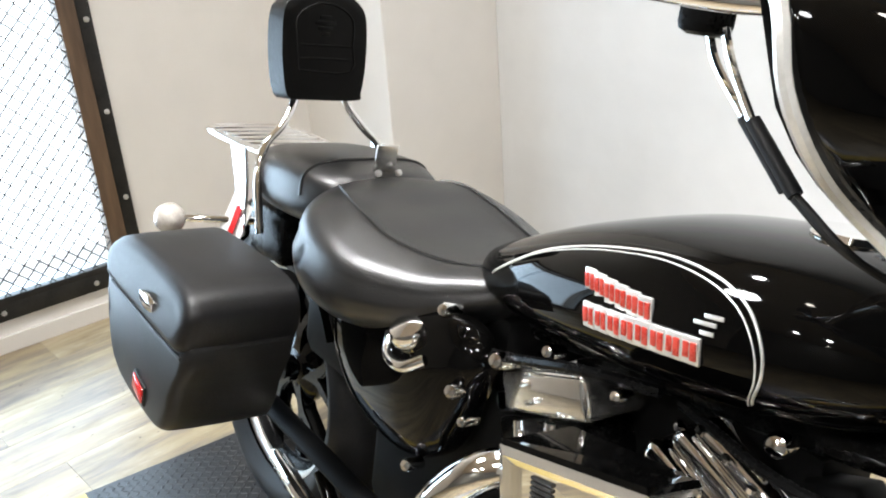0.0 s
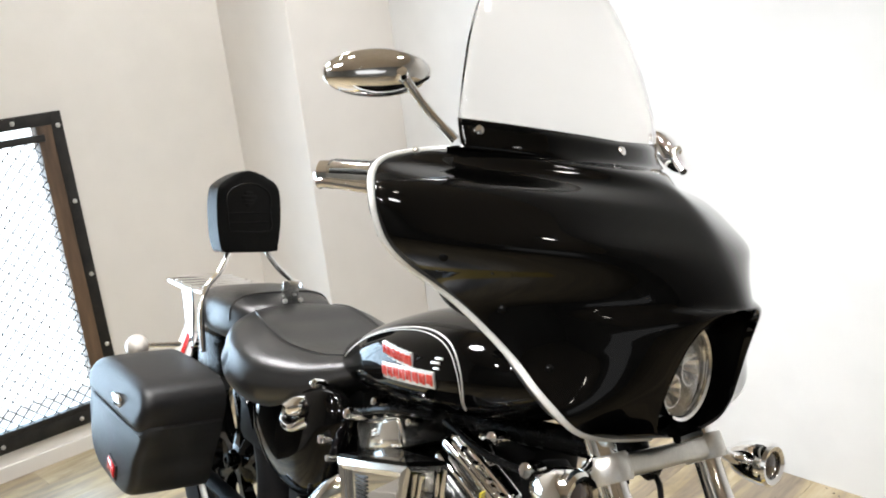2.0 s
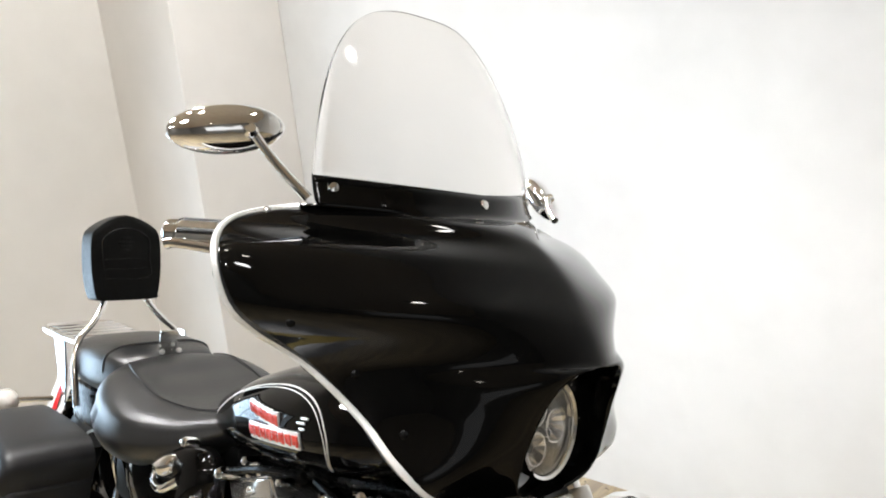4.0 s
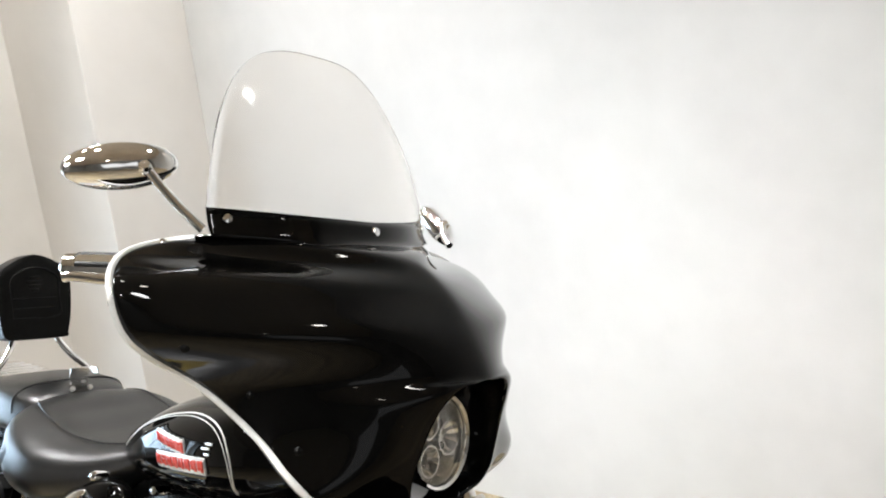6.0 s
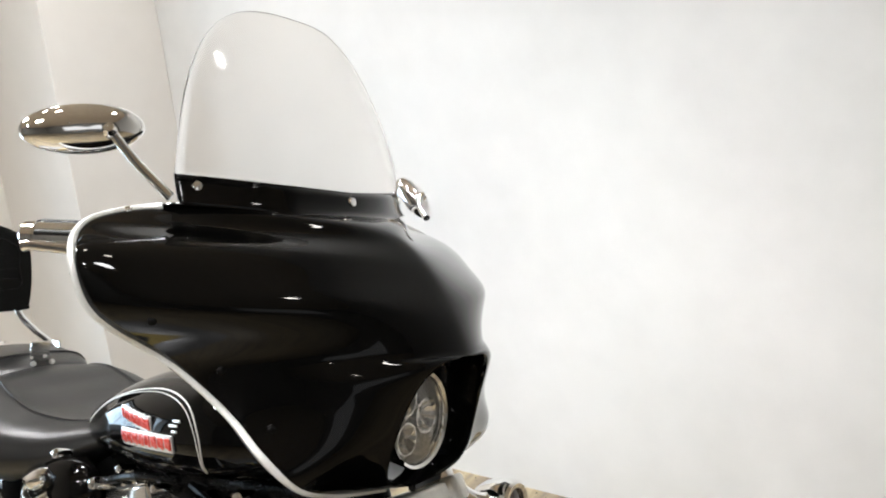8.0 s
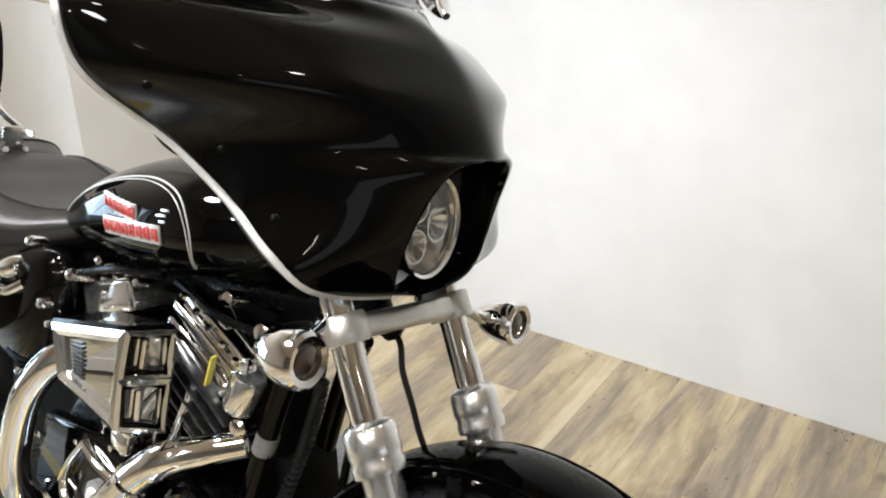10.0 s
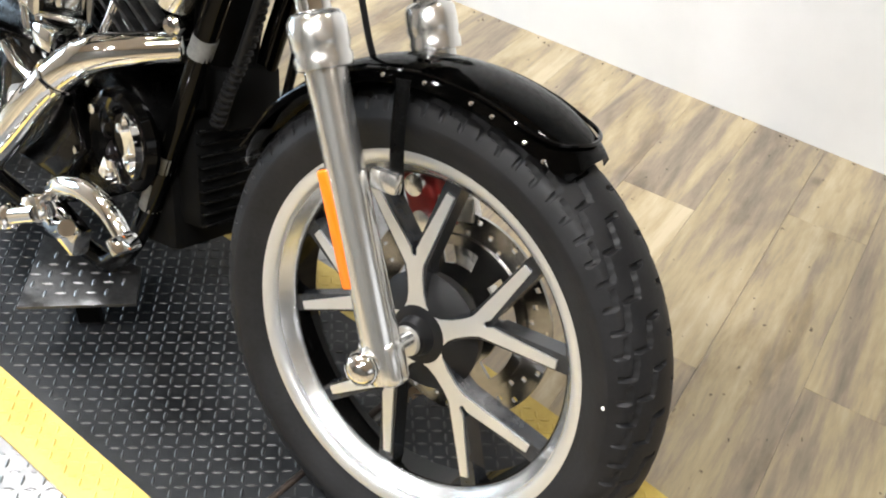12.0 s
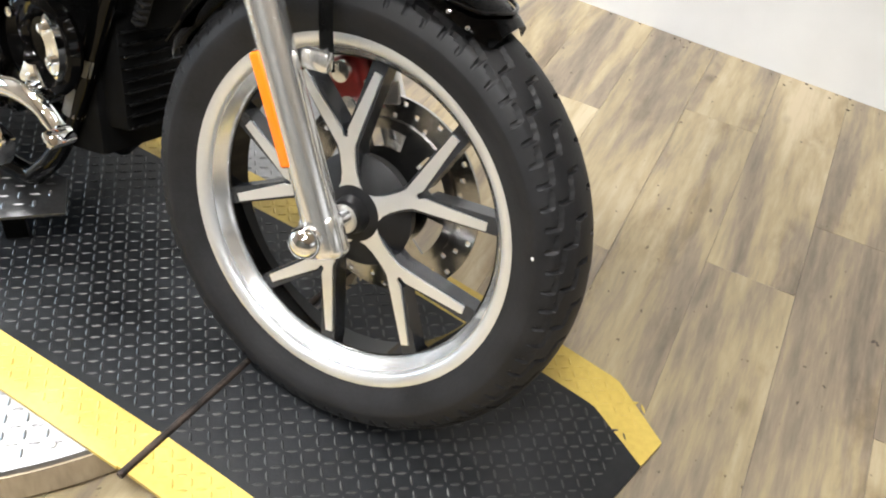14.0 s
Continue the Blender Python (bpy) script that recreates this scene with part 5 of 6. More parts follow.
bracket = part("seat_bracket", bm, ALLOY, bike, "bright pressed-steel seat bracket")
for y in (-0.024, 0.016):
    bm = bmesh.new()
    turned(bm, [(0.0005, 0), (0.006, 0), (0.006, 0.005), (0.0005, 0.006)], (-1.333, y, 0.775), (1, 0, 0.5), 8)
    part("bracket_bolt", bm, BOLT, bracket)

# ---- backrest and rack
outline = [(-0.062, -0.001), (0.062, -0.001), (0.076, 0.010), (0.085, 0.07), (0.084, 0.145), (0.068, 0.176), (0.0, 0.205), (-0.068, 0.176), (-0.084, 0.145), (-0.085, 0.07), (-0.076, 0.010)]
m = pose(-1.60, -0.009, 0.855, 90, 0, 90) @ pose(0, 0, 0, -6, 0, 0)
bm = bmesh.new()
rounded_outline = smooth_line([(x, y, 0) for x, y in outline + outline[:1]], 4)[:-1]
prism(bm, [(p.x, p.y) for p in rounded_outline], 0.062, m, 0.016, 4)
pad = part("backrest", bm, PAD_VINYL, bike, "black padded passenger backrest with embossed panel", smooth=60)
bm = bmesh.new()
sm = lambda pts: [m @ Vector((x, y, 0.0305)) for x, y in pts]
tube(bm, sm([(-0.052, 0.052), (0.052, 0.052), (0.056, 0.10), (0.056, 0.145), (0.030, 0.166), (0.0, 0.172), (-0.030, 0.166), (-0.056, 0.145), (-0.056, 0.10), (-0.052, 0.052)]), 0.0022, 6, 3)
tube(bm, sm([(-0.050, 0.074), (0.050, 0.074)]), 0.0022, 6, 1)
tube(bm, sm([(-0.052, 0.098), (0.052, 0.098)]), 0.0022, 6, 1)
part("backrest_stitching", bm, PAD_VINYL, pad)
bm = bmesh.new()
for y, w in ((0.128, 0.030), (0.138, 0.042), (0.118, 0.018), (0.148, 0.024)):
    rbox(bm, m @ Vector((0, y, 0.0308)), (0.003, w, 0.007), 0.001, (0, -6, 0))
part("embossed_mark", bm, PAD_VINYL, pad)
for s in (-1, 1):
    bm = bmesh.new()
    tube(bm, [(-1.605, s * 0.052, 0.880), (-1.600, s * 0.056, 0.845), (-1.585, s * 0.085, 0.805), (-1.575, s * 0.118, 0.772), (-1.56, s * 0.136, 0.72), (-1.53, s * 0.140, 0.62)], 0.0078, 12, 6)
    bar = part("sissy_bar", bm, CHROME, bike, "chrome backrest upright")
bm = bmesh.new()
tube(bm, [(-1.62, -0.085, 0.742), (-1.80, -0.098, 0.738), (-1.925, -0.090, 0.734), (-1.950, -0.05, 0.733), (-1.950, 0.05, 0.733), (-1.925, 0.090, 0.734), (-1.80, 0.098, 0.738), (-1.62, 0.085, 0.742)], 0.008, 12, 6)
rack = part("luggage_rack", bm, CHROME, bike, "chrome luggage rack")
for k in range(7):
    bm = bmesh.new()
    rbox(bm, (-1.650 - 0.044 * k, 0, 0.744 - 0.001 * k), (0.024, 0.182, 0.009), 0.004)
    part("rack_slat", bm, CHROME, rack)
for s in (-1, 1):
    bm = bmesh.new()
    prism(bm, [(-0.050, 0.075), (0.020, 0.078), (0.030, 0.02), (0.035, -0.085), (0.0, -0.10), (-0.012, 0.0)], 0.006, pose(-1.605, s * 0.150, 0.690, 90, 0, 0), 0.002)
    part("side_plate", bm, CHROME, rack, "chrome side plate")

# ---- saddlebags
def saddlebag(s, name_label):
    def rounded(outline, y0, y1, shrink, r):
        """A body with an outline in x and z from y0 (outer) to y1, drawn in towards the outside."""
        b2 = bmesh.new()
        outline = [(p.x, p.z) for p in smooth_line([(x, 0, z) for x, z in outline + outline[:1]], 4)[:-1]]
        cx = sum(p[0] for p in outline) / len(outline)
        cz = sum(p[1] for p in outline) / len(outline)
        hx, hz = max(abs(p[0] - cx) for p in outline), max(abs(p[1] - cz) for p in outline)
        depth = abs(y0 - y1)
        rows = []
        for back, inset in ((depth, 0.0), (depth * 0.6, 0.0), (depth * 0.3, 0.002), (r, 0.004), (r * 0.62, 0.006), (r * 0.30, 0.011), (r * 0.09, 0.018), (0.0, r * 0.95 + 0.006)):
            kx, kz = 1 - inset * (2 - shrink) / hx, 1 - inset / hz
            rows.append([(cx + (x - cx) * kx, y0 + back + 0.10 * (1 - back / depth) * max(0.0, z - 0.48), cz + (z - cz) * kz) for x, z in outline])
        ring_faces(b2, rows)
        if s > 0:
            for v in b2.verts:
                v.co.y *= -1
        return b2
    body = [(-1.530, 0.380), (-1.460, 0.373), (-1.330, 0.373), (-1.285, 0.400), (-1.258, 0.462), (-1.242, 0.572), (-1.610, 0.572), (-1.605, 0.462), (-1.580, 0.406)]
    top = [(-1.618, 0.545), (-1.560, 0.541), (-1.300, 0.541), (-1.240, 0.545), (-1.216, 0.588), (-1.218, 0.626), (-1.262, 0.648), (-1.400, 0.651), (-1.540, 0.643), (-1.602, 0.620), (-1.628, 0.586)]
    top = [(x, z - 0.011) for x, z in top]
    bag = part("saddlebag", rounded(body, -0.388, -0.215, 0.97, 0.022), BAG_LEATHER, bike, name_label, smooth=60)
    cover = part("lid", rounded(top, -0.396, -0.210, 0.97, 0.026), BAG_LEATHER, bag, "black leather-look lid", smooth=60)
    b2 = bmesh.new()
    tube(b2, [(-1.59, s * 0.381, 0.533), (-1.285, s * 0.381, 0.533), (-1.243, s * 0.360, 0.532), (-1.235, s * 0.22, 0.532)], 0.004, 8, 4)
    part("lid_bead", b2, BAG_LEATHER, cover)
    b2 = bmesh.new()
    prism(b2, [(-0.030, -0.008), (-0.012, -0.016), (0.026, -0.010), (0.030, 0.006), (0.010, 0.015), (-0.026, 0.010)], 0.010, pose(-1.374, s * 0.388, 0.576, 90 - s * 5.7, 0, 0), 0.003)
    part("latch", b2, CHROME, bag, "chrome latch")
    b2 = bmesh.new()
    rbox(b2, (-1.404, s * 0.390, 0.416), (0.050, 0.010, 0.030), 0.004, (0, 12, 0))
    part("reflector", b2, RED, bag, "red reflector")
    b2 = bmesh.new()
    rbox(b2, (-1.404, s * 0.388, 0.416), (0.058, 0.008, 0.038), 0.004, (0, 12, 0))
    part("reflector_base", b2, BLACK_PLASTIC, bag)
    return bag


saddlebag(-1, "black leather-look hard saddlebag with chrome latch")
saddlebag(1, "black leather-look hard saddlebag")

# ---- rear mudguard, indicators, tag
bm = bmesh.new()
rings = []
for k in range(31):
    a = radians(30 + 140 * k / 30)
    ring = []
    for q in range(13):
        u = -1 + 2 * q / 12
        r = 0.345 - 0.035 * abs(u) ** 3
        ring.append((-1.60 + r * math.cos(a), 0.095 * u, 0.305 + 0.02 + r * math.sin(a)))
    rings.append(ring)
ring_faces(bm, rings, False, False)
bmesh.ops.solidify(bm, geom=bm.faces, thickness=0.004)
part("rear_mudguard", bm, BLACK_GLOSS, bike, "glossy black rear mudguard", smooth=60)
for s in (-1, 1):
    bm = bmesh.new()
    tube(bm, [(-1.58, s * 0.12, 0.628), (-1.64, s * 0.17, 0.618), (-1.69, s * 0.222, 0.610)], 0.0075, 10, 5)
    ind = part("rear_indicator", bm, CHROME, bike, "rear indicator on a chrome stalk")
    bm = bmesh.new()
    turned(bm, [(0.0005, -0.035), (0.015, -0.03), (0.027, -0.012), (0.030, 0.004), (0.028, 0.010), (0.0005, 0.011)], (-1.705, s * 0.245, 0.606), (-1, 0, 0), 28)
    part("indicator_shell", bm, CLEAR_BULB, ind, "pale indicator lens")
bm = bmesh.new()
prism(bm, [(-0.035, -0.05), (0.030, -0.055), (0.036, 0.045), (-0.028, 0.05)], 0.0014, pose(-1.605, -0.158, 0.622, 78, 12, 10))
tag = part("price_tag", bm, PAPER, bike, "white paper tag with a red bar", smooth=0)
bm = bmesh.new()
rbox(bm, (-1.598, -0.160, 0.627), (0.016, 0.0012, 0.075), 0.0, (-12, 12, 10))
part("tag_bar", bm, RED, tag, "red printed bar", smooth=0)
bm = bmesh.new()
rbox(bm, (-1.60, 0.0, 0.60), (0.16, 0.20, 0.10), 0.015)
part("rear_frame", bm, BLACK_SATIN, bike)

# ---------------------------------------------------------------- engine and frame
bm = bmesh.new()
shield = [(-0.255, -0.050), (-0.190, -0.105), (-0.095, -0.130), (0.0, -0.125), (0.075, -0.070), (0.120, 0.030), (0.128, 0.085), (0.080, 0.115), (-0.05, 0.110), (-0.20, 0.070), (-0.262, 0.010)]
loop = smooth_line([(x, y, 0) for x, y in shield + shield[:1]], 4)[:-1]
rings = []
for k, high in ((0.90, 0.0), (1.0, 0.012), (0.99, 0.030), (0.94, 0.044), (0.82, 0.056), (0.62, 0.064), (0.38, 0.068), (0.15, 0.0695)):
    rings.append([Vector((-1.005 - 0.03 + (p.x + 0.03) * k, -0.086 - high, 0.565 + 0.012 + (p.y - 0.012) * k)) for p in loop])
ring_faces(bm, rings)
oil = part("oil_tank_cover", bm, BLACK_GLOSS, bike, "glossy black side cover", smooth=70)
bm = bmesh.new()
turned(bm, [(0.0005, -0.02), (0.022, -0.018), (0.027, -0.006), (0.028, 0.006), (0.024, 0.012), (0.010, 0.015), (0.0005, 0.0155)], (-1.005, -0.152, 0.640), (0, -0.5, 0.86), 32)
part("oil_cap", bm, CHROME, oil, "chrome oil filler cap")
bm = bmesh.new()
tube(bm, [(-1.055, -0.148, 0.618), (-1.03, -0.165, 0.598), (-0.99, -0.168, 0.598), (-0.965, -0.15, 0.615)], 0.009, 10, 5)
part("cap_flange", bm, CHROME, oil)

bm = bmesh.new()
prism(bm, [(-0.22, -0.10), (0.10, -0.12), (0.24, -0.02), (0.20, 0.12), (0.05, 0.16), (-0.18, 0.12), (-0.26, 0.02)], 0.19, pose(-0.70, 0, 0.315, 90, 0, 0), 0.02, 3)
crank = part("crankcase", bm, BLACK_SATIN, bike, "black engine crankcase", smooth=60)
# Polished cover's dark reflections are coloured black; chrome strips add the bright ones.
bm = bmesh.new()
prism(bm, [(-0.24, -0.075), (-0.05, -0.10), (0.10, -0.085), (0.16, 0.0), (0.11, 0.075), (0.02, 0.115), (-0.20, 0.075)], 0.035, pose(-0.72, -0.115, 0.315, 90, 0, 0), 0.010, 3)
cover = part("cam_cover", bm, BLACK_GLOSS, crank, "polished cam cover, its dark reflections coloured black", smooth=60)
for a0, a1, w in (((-0.84, 0.300), (-0.765, 0.400), 0.020), ((-0.765, 0.400), (-0.665, 0.372), 0.022), ((-0.84, 0.300), (-0.80, 0.255), 0.016)):
    bm = bmesh.new()
    tube(bm, [(a0[0], -0.134, a0[1]), ((a0[0] + a1[0]) / 2, -0.140, (a0[1] + a1[1]) / 2), (a1[0], -0.134, a1[1])], w * 0.6, 12, 4, True, 0.5)
    part("cover_strip", bm, CHROME, cover, "chrome strip on the cam cover")
bm = bmesh.new()
turned(bm, [(0.0005, 0.0), (0.034, 0.0), (0.034, 0.012), (0.030, 0.015), (0.0005, 0.016)], (-0.716, -0.132, 0.318), (0, -1, 0), 36)
disc = part("timer_cover", bm, STICKER, cover, "round timer cover with pale ring")
bm = bmesh.new()
turned(bm, [(0.012, 0.015), (0.020, 0.0185), (0.024, 0.015)], (-0.716, -0.133, 0.318), (0, -1, 0), 32, True)
part("timer_ring", bm, PAPER, disc)
for x, z in ((-0.93, 0.345), (-0.90, 0.265), (-0.76, 0.23), (-0.62, 0.235), (-0.575, 0.31), (-0.61, 0.385), (-0.69, 0.42), (-0.80, 0.385)):
    bm = bmesh.new()
    turned(bm, [(0.0005, 0), (0.006, 0), (0.006, 0.005), (0.0005, 0.006)], (x, -0.132, z), (0, -1, 0), 8)
    part("cover_screw", bm, CHROME, cover)
bm = bmesh.new()
turned(bm, [(0.012, 0.0), (0.070, 0.0), (0.076, 0.010), (0.072, 0.022), (0.062, 0.026), (0.044, 0.020), (0.036, 0.008), (0.012, 0.006)], (-0.485, -0.105, 0.365), (0, -1, 0), 44, True)
reg = part("front_cover", bm, BLACK_GLOSS, crank, "round glossy black front cover")
for a0, a1, r0, r1 in ((-25, 62, 0.040, 0.066), (-112, -55, 0.026, 0.058)):
    bm = bmesh.new()
    arc = [radians(a0 + (a1 - a0) * k / 10) for k in range(11)]
    prism(bm, [(r1 * math.cos(a), r1 * math.sin(a)) for a in arc] + [(r0 * math.cos(a), r0 * math.sin(a)) for a in arc[::-1]], 0.016, pose(-0.485, -0.134, 0.365, 90, 0, 0), 0.004)
    part("cover_plate", bm, CHROME, reg, "curved chrome plate")
for a, r in ((50, 0.052), (0, 0.052), (-80, 0.045), (130, 0.05)):
    bm = bmesh.new()
    turned(bm, [(0.0005, 0), (0.007, 0), (0.007, 0.008), (0.0005, 0.009)], (-0.485 + r * math.cos(radians(a)), -0.140, 0.365 + r * math.sin(radians(a))), (0, -1, 0), 8)
    part("cover_bolt", bm, CHROME, reg)

HALF_V = 22.5
for sign, label in ((1, "front cylinder"), (-1, "rear cylinder")):
    d = Vector((sign * math.sin(radians(HALF_V)), 0, math.cos(radians(HALF_V))))
    o = Vector((-0.695, 0, 0.30))
    tilt = sign * HALF_V
    bm = bmesh.new()
    turned(bm, [(0.001, 0.09), (0.052, 0.09), (0.052, 0.26), (0.001, 0.26)], o, d, 28)
    cyl = part("cylinder", bm, BLACK_SATIN, crank, "black finned cylinder")
    for k in range(11):
        c = o + d * (0.115 + 0.0135 * k)
        bm = bmesh.new()
        wide = 0.148 + 0.006 * math.sin(k)
        rbox(bm, c, (wide, 0.170, 0.0032), 0.0012, (0, tilt, 0), 1)
        part("fin", bm, BLACK_SATIN if k % 2 else FIN_EDGE, cyl)
    bm = bmesh.new()
    rbox(bm, o + d * 0.285, (0.155, 0.165, 0.055), 0.010, (0, tilt, 0), 3)
    part("cylinder_head", bm, BLACK_SATIN, cyl)
    bm = bmesh.new()
    rbox(bm, o + d * 0.330, (0.175, 0.155, 0.034), 0.012, (0, tilt, 0), 3)
    rbox(bm, o + d * 0.362, (0.150, 0.135, 0.034), 0.014, (0, tilt, 0), 3)
    part("rocker_cover", bm, CHROME, cyl, "chrome rocker cover")
    for q in (-0.068, 0.068):
        ex = Vector((d.z, 0, -d.x))
        for yy in (-0.068, 0.0):
            bm = bmesh.new()
            turned(bm, [(0.0005, 0), (0.007, 0), (0.007, 0.007), (0.0005, 0.008)], o + d * 0.378 + ex * q + Vector((0, yy, 0)), d, 8)
            part("rocker_bolt", bm, CHROME, cyl)
    for q in (-0.018, 0.020):
        bm = bmesh.new()
        ex = Vector((d.z, 0, -d.x))
        a = Vector((-0.695 + sign * 0.06, -0.095, 0.40)) + ex * q
        b = o + d * 0.31 + ex * q * 1.6 + Vector((0, -0.082, 0))
        tube(bm, [a, a.lerp(b, 0.5), b], 0.0095, 12, 2)
        part("pushrod_tube", bm, CHROME, cyl, "chrome pushrod tube")
# front rocker end cap, the chrome block that stands out to the side
d = Vector((math.sin(radians(HALF_V)), 0, math.cos(radians(HALF_V))))
bm = bmesh.new()
rbox(bm, (-0.507, -0.086, 0.650), (0.185, 0.034, 0.020), 0.007, (0, 23, 0), 3)
rbox(bm, (-0.502, -0.080, 0.671), (0.165, 0.030, 0.026), 0.009, (0, 23, 0), 3)
part("head_cover", bm, CHROME, crank, "chrome cylinder head trim")
bm = bmesh.new()
turned(bm, [(0.0005, -0.03), (0.024, -0.03), (0.026, -0.02), (0.026, 0.022), (0.022, 0.028), (0.0005, 0.030)], (-0.428, -0.086, 0.606), (0.35, 0, 0.94), 28)
part("rocker_end", bm, POLISHED, crank, "round polished rocker end")
for k in range(5):
    bm = bmesh.new()
    turned(bm, [(0.0005, 0), (0.0055, 0), (0.0055, 0.006), (0.0005, 0.007)], Vector((-0.507, -0.104, 0.654)) + Matrix.Rotation(radians(23), 3, "Y") @ Vector((-0.07 + 0.035 * k, 0, 0.025)), (0.38, 0, 0.92), 8)
    part("head_bolt", bm, CHROME, crank)
for k in range(4):
    bm = bmesh.new()
    rbox(bm, (-0.535 - 0.012 * k, -0.085, 0.578 - 0.020 * k), (0.17, 0.02, 0.007), 0.002, (0, 26, 0))
    part("head_fin", bm, FIN_EDGE, crank, "bright edged cooling fin")
bm = bmesh.new()
turned(bm, [(0.0005, 0), (0.014, 0), (0.014, 0.012), (0.010, 0.016), (0.0005, 0.017)], (-0.430, -0.085, 0.552), (0.3, -1, 0), 8)
part("mount_bolt", bm, CHROME, crank)
bm = bmesh.new()
rbox(bm, (-0.452, -0.128, 0.636), (0.003, 0.014, 0.044), 0.0008, (0, 10, 20))
part("yellow_tag", bm, YELLOW_LABEL, crank, "yellow service label")

# air cleaner: a chrome wedge; its outer side and the two forward openings are framed recesses
def recess(bm, quad, border, depth):
    """A bright border round a quad; gives back the corners of the sunk floor and its normal."""
    q = [Vector(p) for p in quad]
    n = (q[1] - q[0]).cross(q[3] - q[0]).normalized()
    inner = []
    for k in range(4):
        a, b = (q[(k + 1) % 4] - q[k]).normalized(), (q[k - 1] - q[k]).normalized()
        inner.append(q[k] + (a + b) * border)
    crown = [p.lerp(c, 0.5) + n * 0.004 for p, c in zip(q, inner)]
    sunk = [p - n * depth for p in inner]
    ring_faces(bm, [q, crown, inner, sunk], True, False)
    return sunk, n


A_LO, A_HI = Vector((-0.704, -0.216, 0.553)), Vector((-0.716, -0.222, 0.638))
R_LO, R_MID, R_HI = Vector((-0.537, -0.219, 0.535)), Vector((-0.529, -0.221, 0.613)), Vector((-0.522, -0.215, 0.686))
F_LO, F_MID, F_HI = Vector((-0.529, -0.143, 0.514)), Vector((-0.527, -0.138, 0.598)), Vector((-0.524, -0.136, 0.674))
B_LO, B_HI = Vector((-0.716, -0.120, 0.536)), Vector((-0.716, -0.120, 0.632))
bm = bmesh.new()
side_floor, side_n = recess(bm, [A_LO, R_LO, R_HI, A_HI], 0.018, 0.008)
top_floor, top_n = recess(bm, [R_MID, F_MID, F_HI, R_HI], 0.0105, 0.010)
low_floor, low_n = recess(bm, [R_LO, F_LO, F_MID, R_MID], 0.0105, 0.010)
for quad in ([A_LO, B_LO, F_LO, R_LO], [A_LO, A_HI, B_HI, B_LO], [B_LO, B_HI, F_HI, F_MID, F_LO]):
    bm.faces.new([bm.verts.new(p) for p in quad])
air = part("air_cleaner", bm, POLISHED, bike, "faceted chrome air cleaner box", smooth=25)
b2 = bmesh.new()
rise = Vector((0, 0, 0.007))
ring_faces(b2, [[A_HI, R_HI, F_HI, B_HI], [p.lerp((A_HI + F_HI) / 2, 0.05) + rise for p in (A_HI, R_HI, F_HI, B_HI)]])
part("air_cleaner_top", b2, BLACK_GLOSS, air, "glossy black top", smooth=0)
for floor_pts, n in ((top_floor, top_n), (low_floor, low_n)):
    b2 = bmesh.new()
    tube(b2, [p + n * 0.008 for p in [*floor_pts, floor_pts[0]]], 0.0048, 8, 0)
    hold = part("grille_frame", b2, BLACK_GLOSS, air, "black framed grille")
    b2 = bmesh.new()
    b2.faces.new([b2.verts.new(p + n * 0.0005) for p in floor_pts])
    part("grille_back", b2, POLISHED, hold, "polished back", smooth=0)
    for f in (0.42,):
        a, b = floor_pts[0].lerp(floor_pts[1], f), floor_pts[3].lerp(floor_pts[2], f)
        b2 = bmesh.new()
        tube(b2, [a.lerp(b, 0.12) + n * 0.002, a.lerp(b, 0.88) + n * 0.002], 0.0075, 12, 1)
        part("grille_bar", b2, CHROME, hold, "chrome grille bar")
b2 = bmesh.new()
b2.faces.new([b2.verts.new(p) for p in side_floor])
inset = part("side_panel", b2, MIRROR_GLASS, air, "polished side panel", smooth=0)
for k in range(9):
    f = 0.12 + 0.09 * k
    a = side_floor[0].lerp(side_floor[3], f)
    b = side_floor[1].lerp(side_floor[2], f)
    bm = bmesh.new()
    tube(bm, [a.lerp(b, 0.16) + side_n * 0.001, a.lerp(b, 0.36) + side_n * 0.001], 0.0022, 6, 1)
    part("louvre", bm, FIN_EDGE, inset, "small louvre")
bm = bmesh.new()
rbox(bm, (-0.800, -0.040, 0.632), (0.155, 0.105, 0.058), 0.010, (0, -20, 0), 3)
rocker_box = part("rear_rocker_cover", bm, POLISHED, crank, "square chrome rear rocker cover")
for k in range(4):
    bm = bmesh.new()
    turned(bm, [(0.0005, 0), (0.0055, 0), (0.0055, 0.006), (0.0005, 0.007)], pose(-0.800, -0.040, 0.632, 0, -20, 0) @ Vector((-0.06 + 0.04 * k, -0.040, 0.029)), (0.3, 0, 1), 8)
    part("rocker_bolt", bm, CHROME, rocker_box)
bm = bmesh.new()
rbox(bm, (-0.620, -0.14, 0.468), (0.05, 0.05, 0.035), 0.008)
part("air_bracket", bm, CHROME, air)

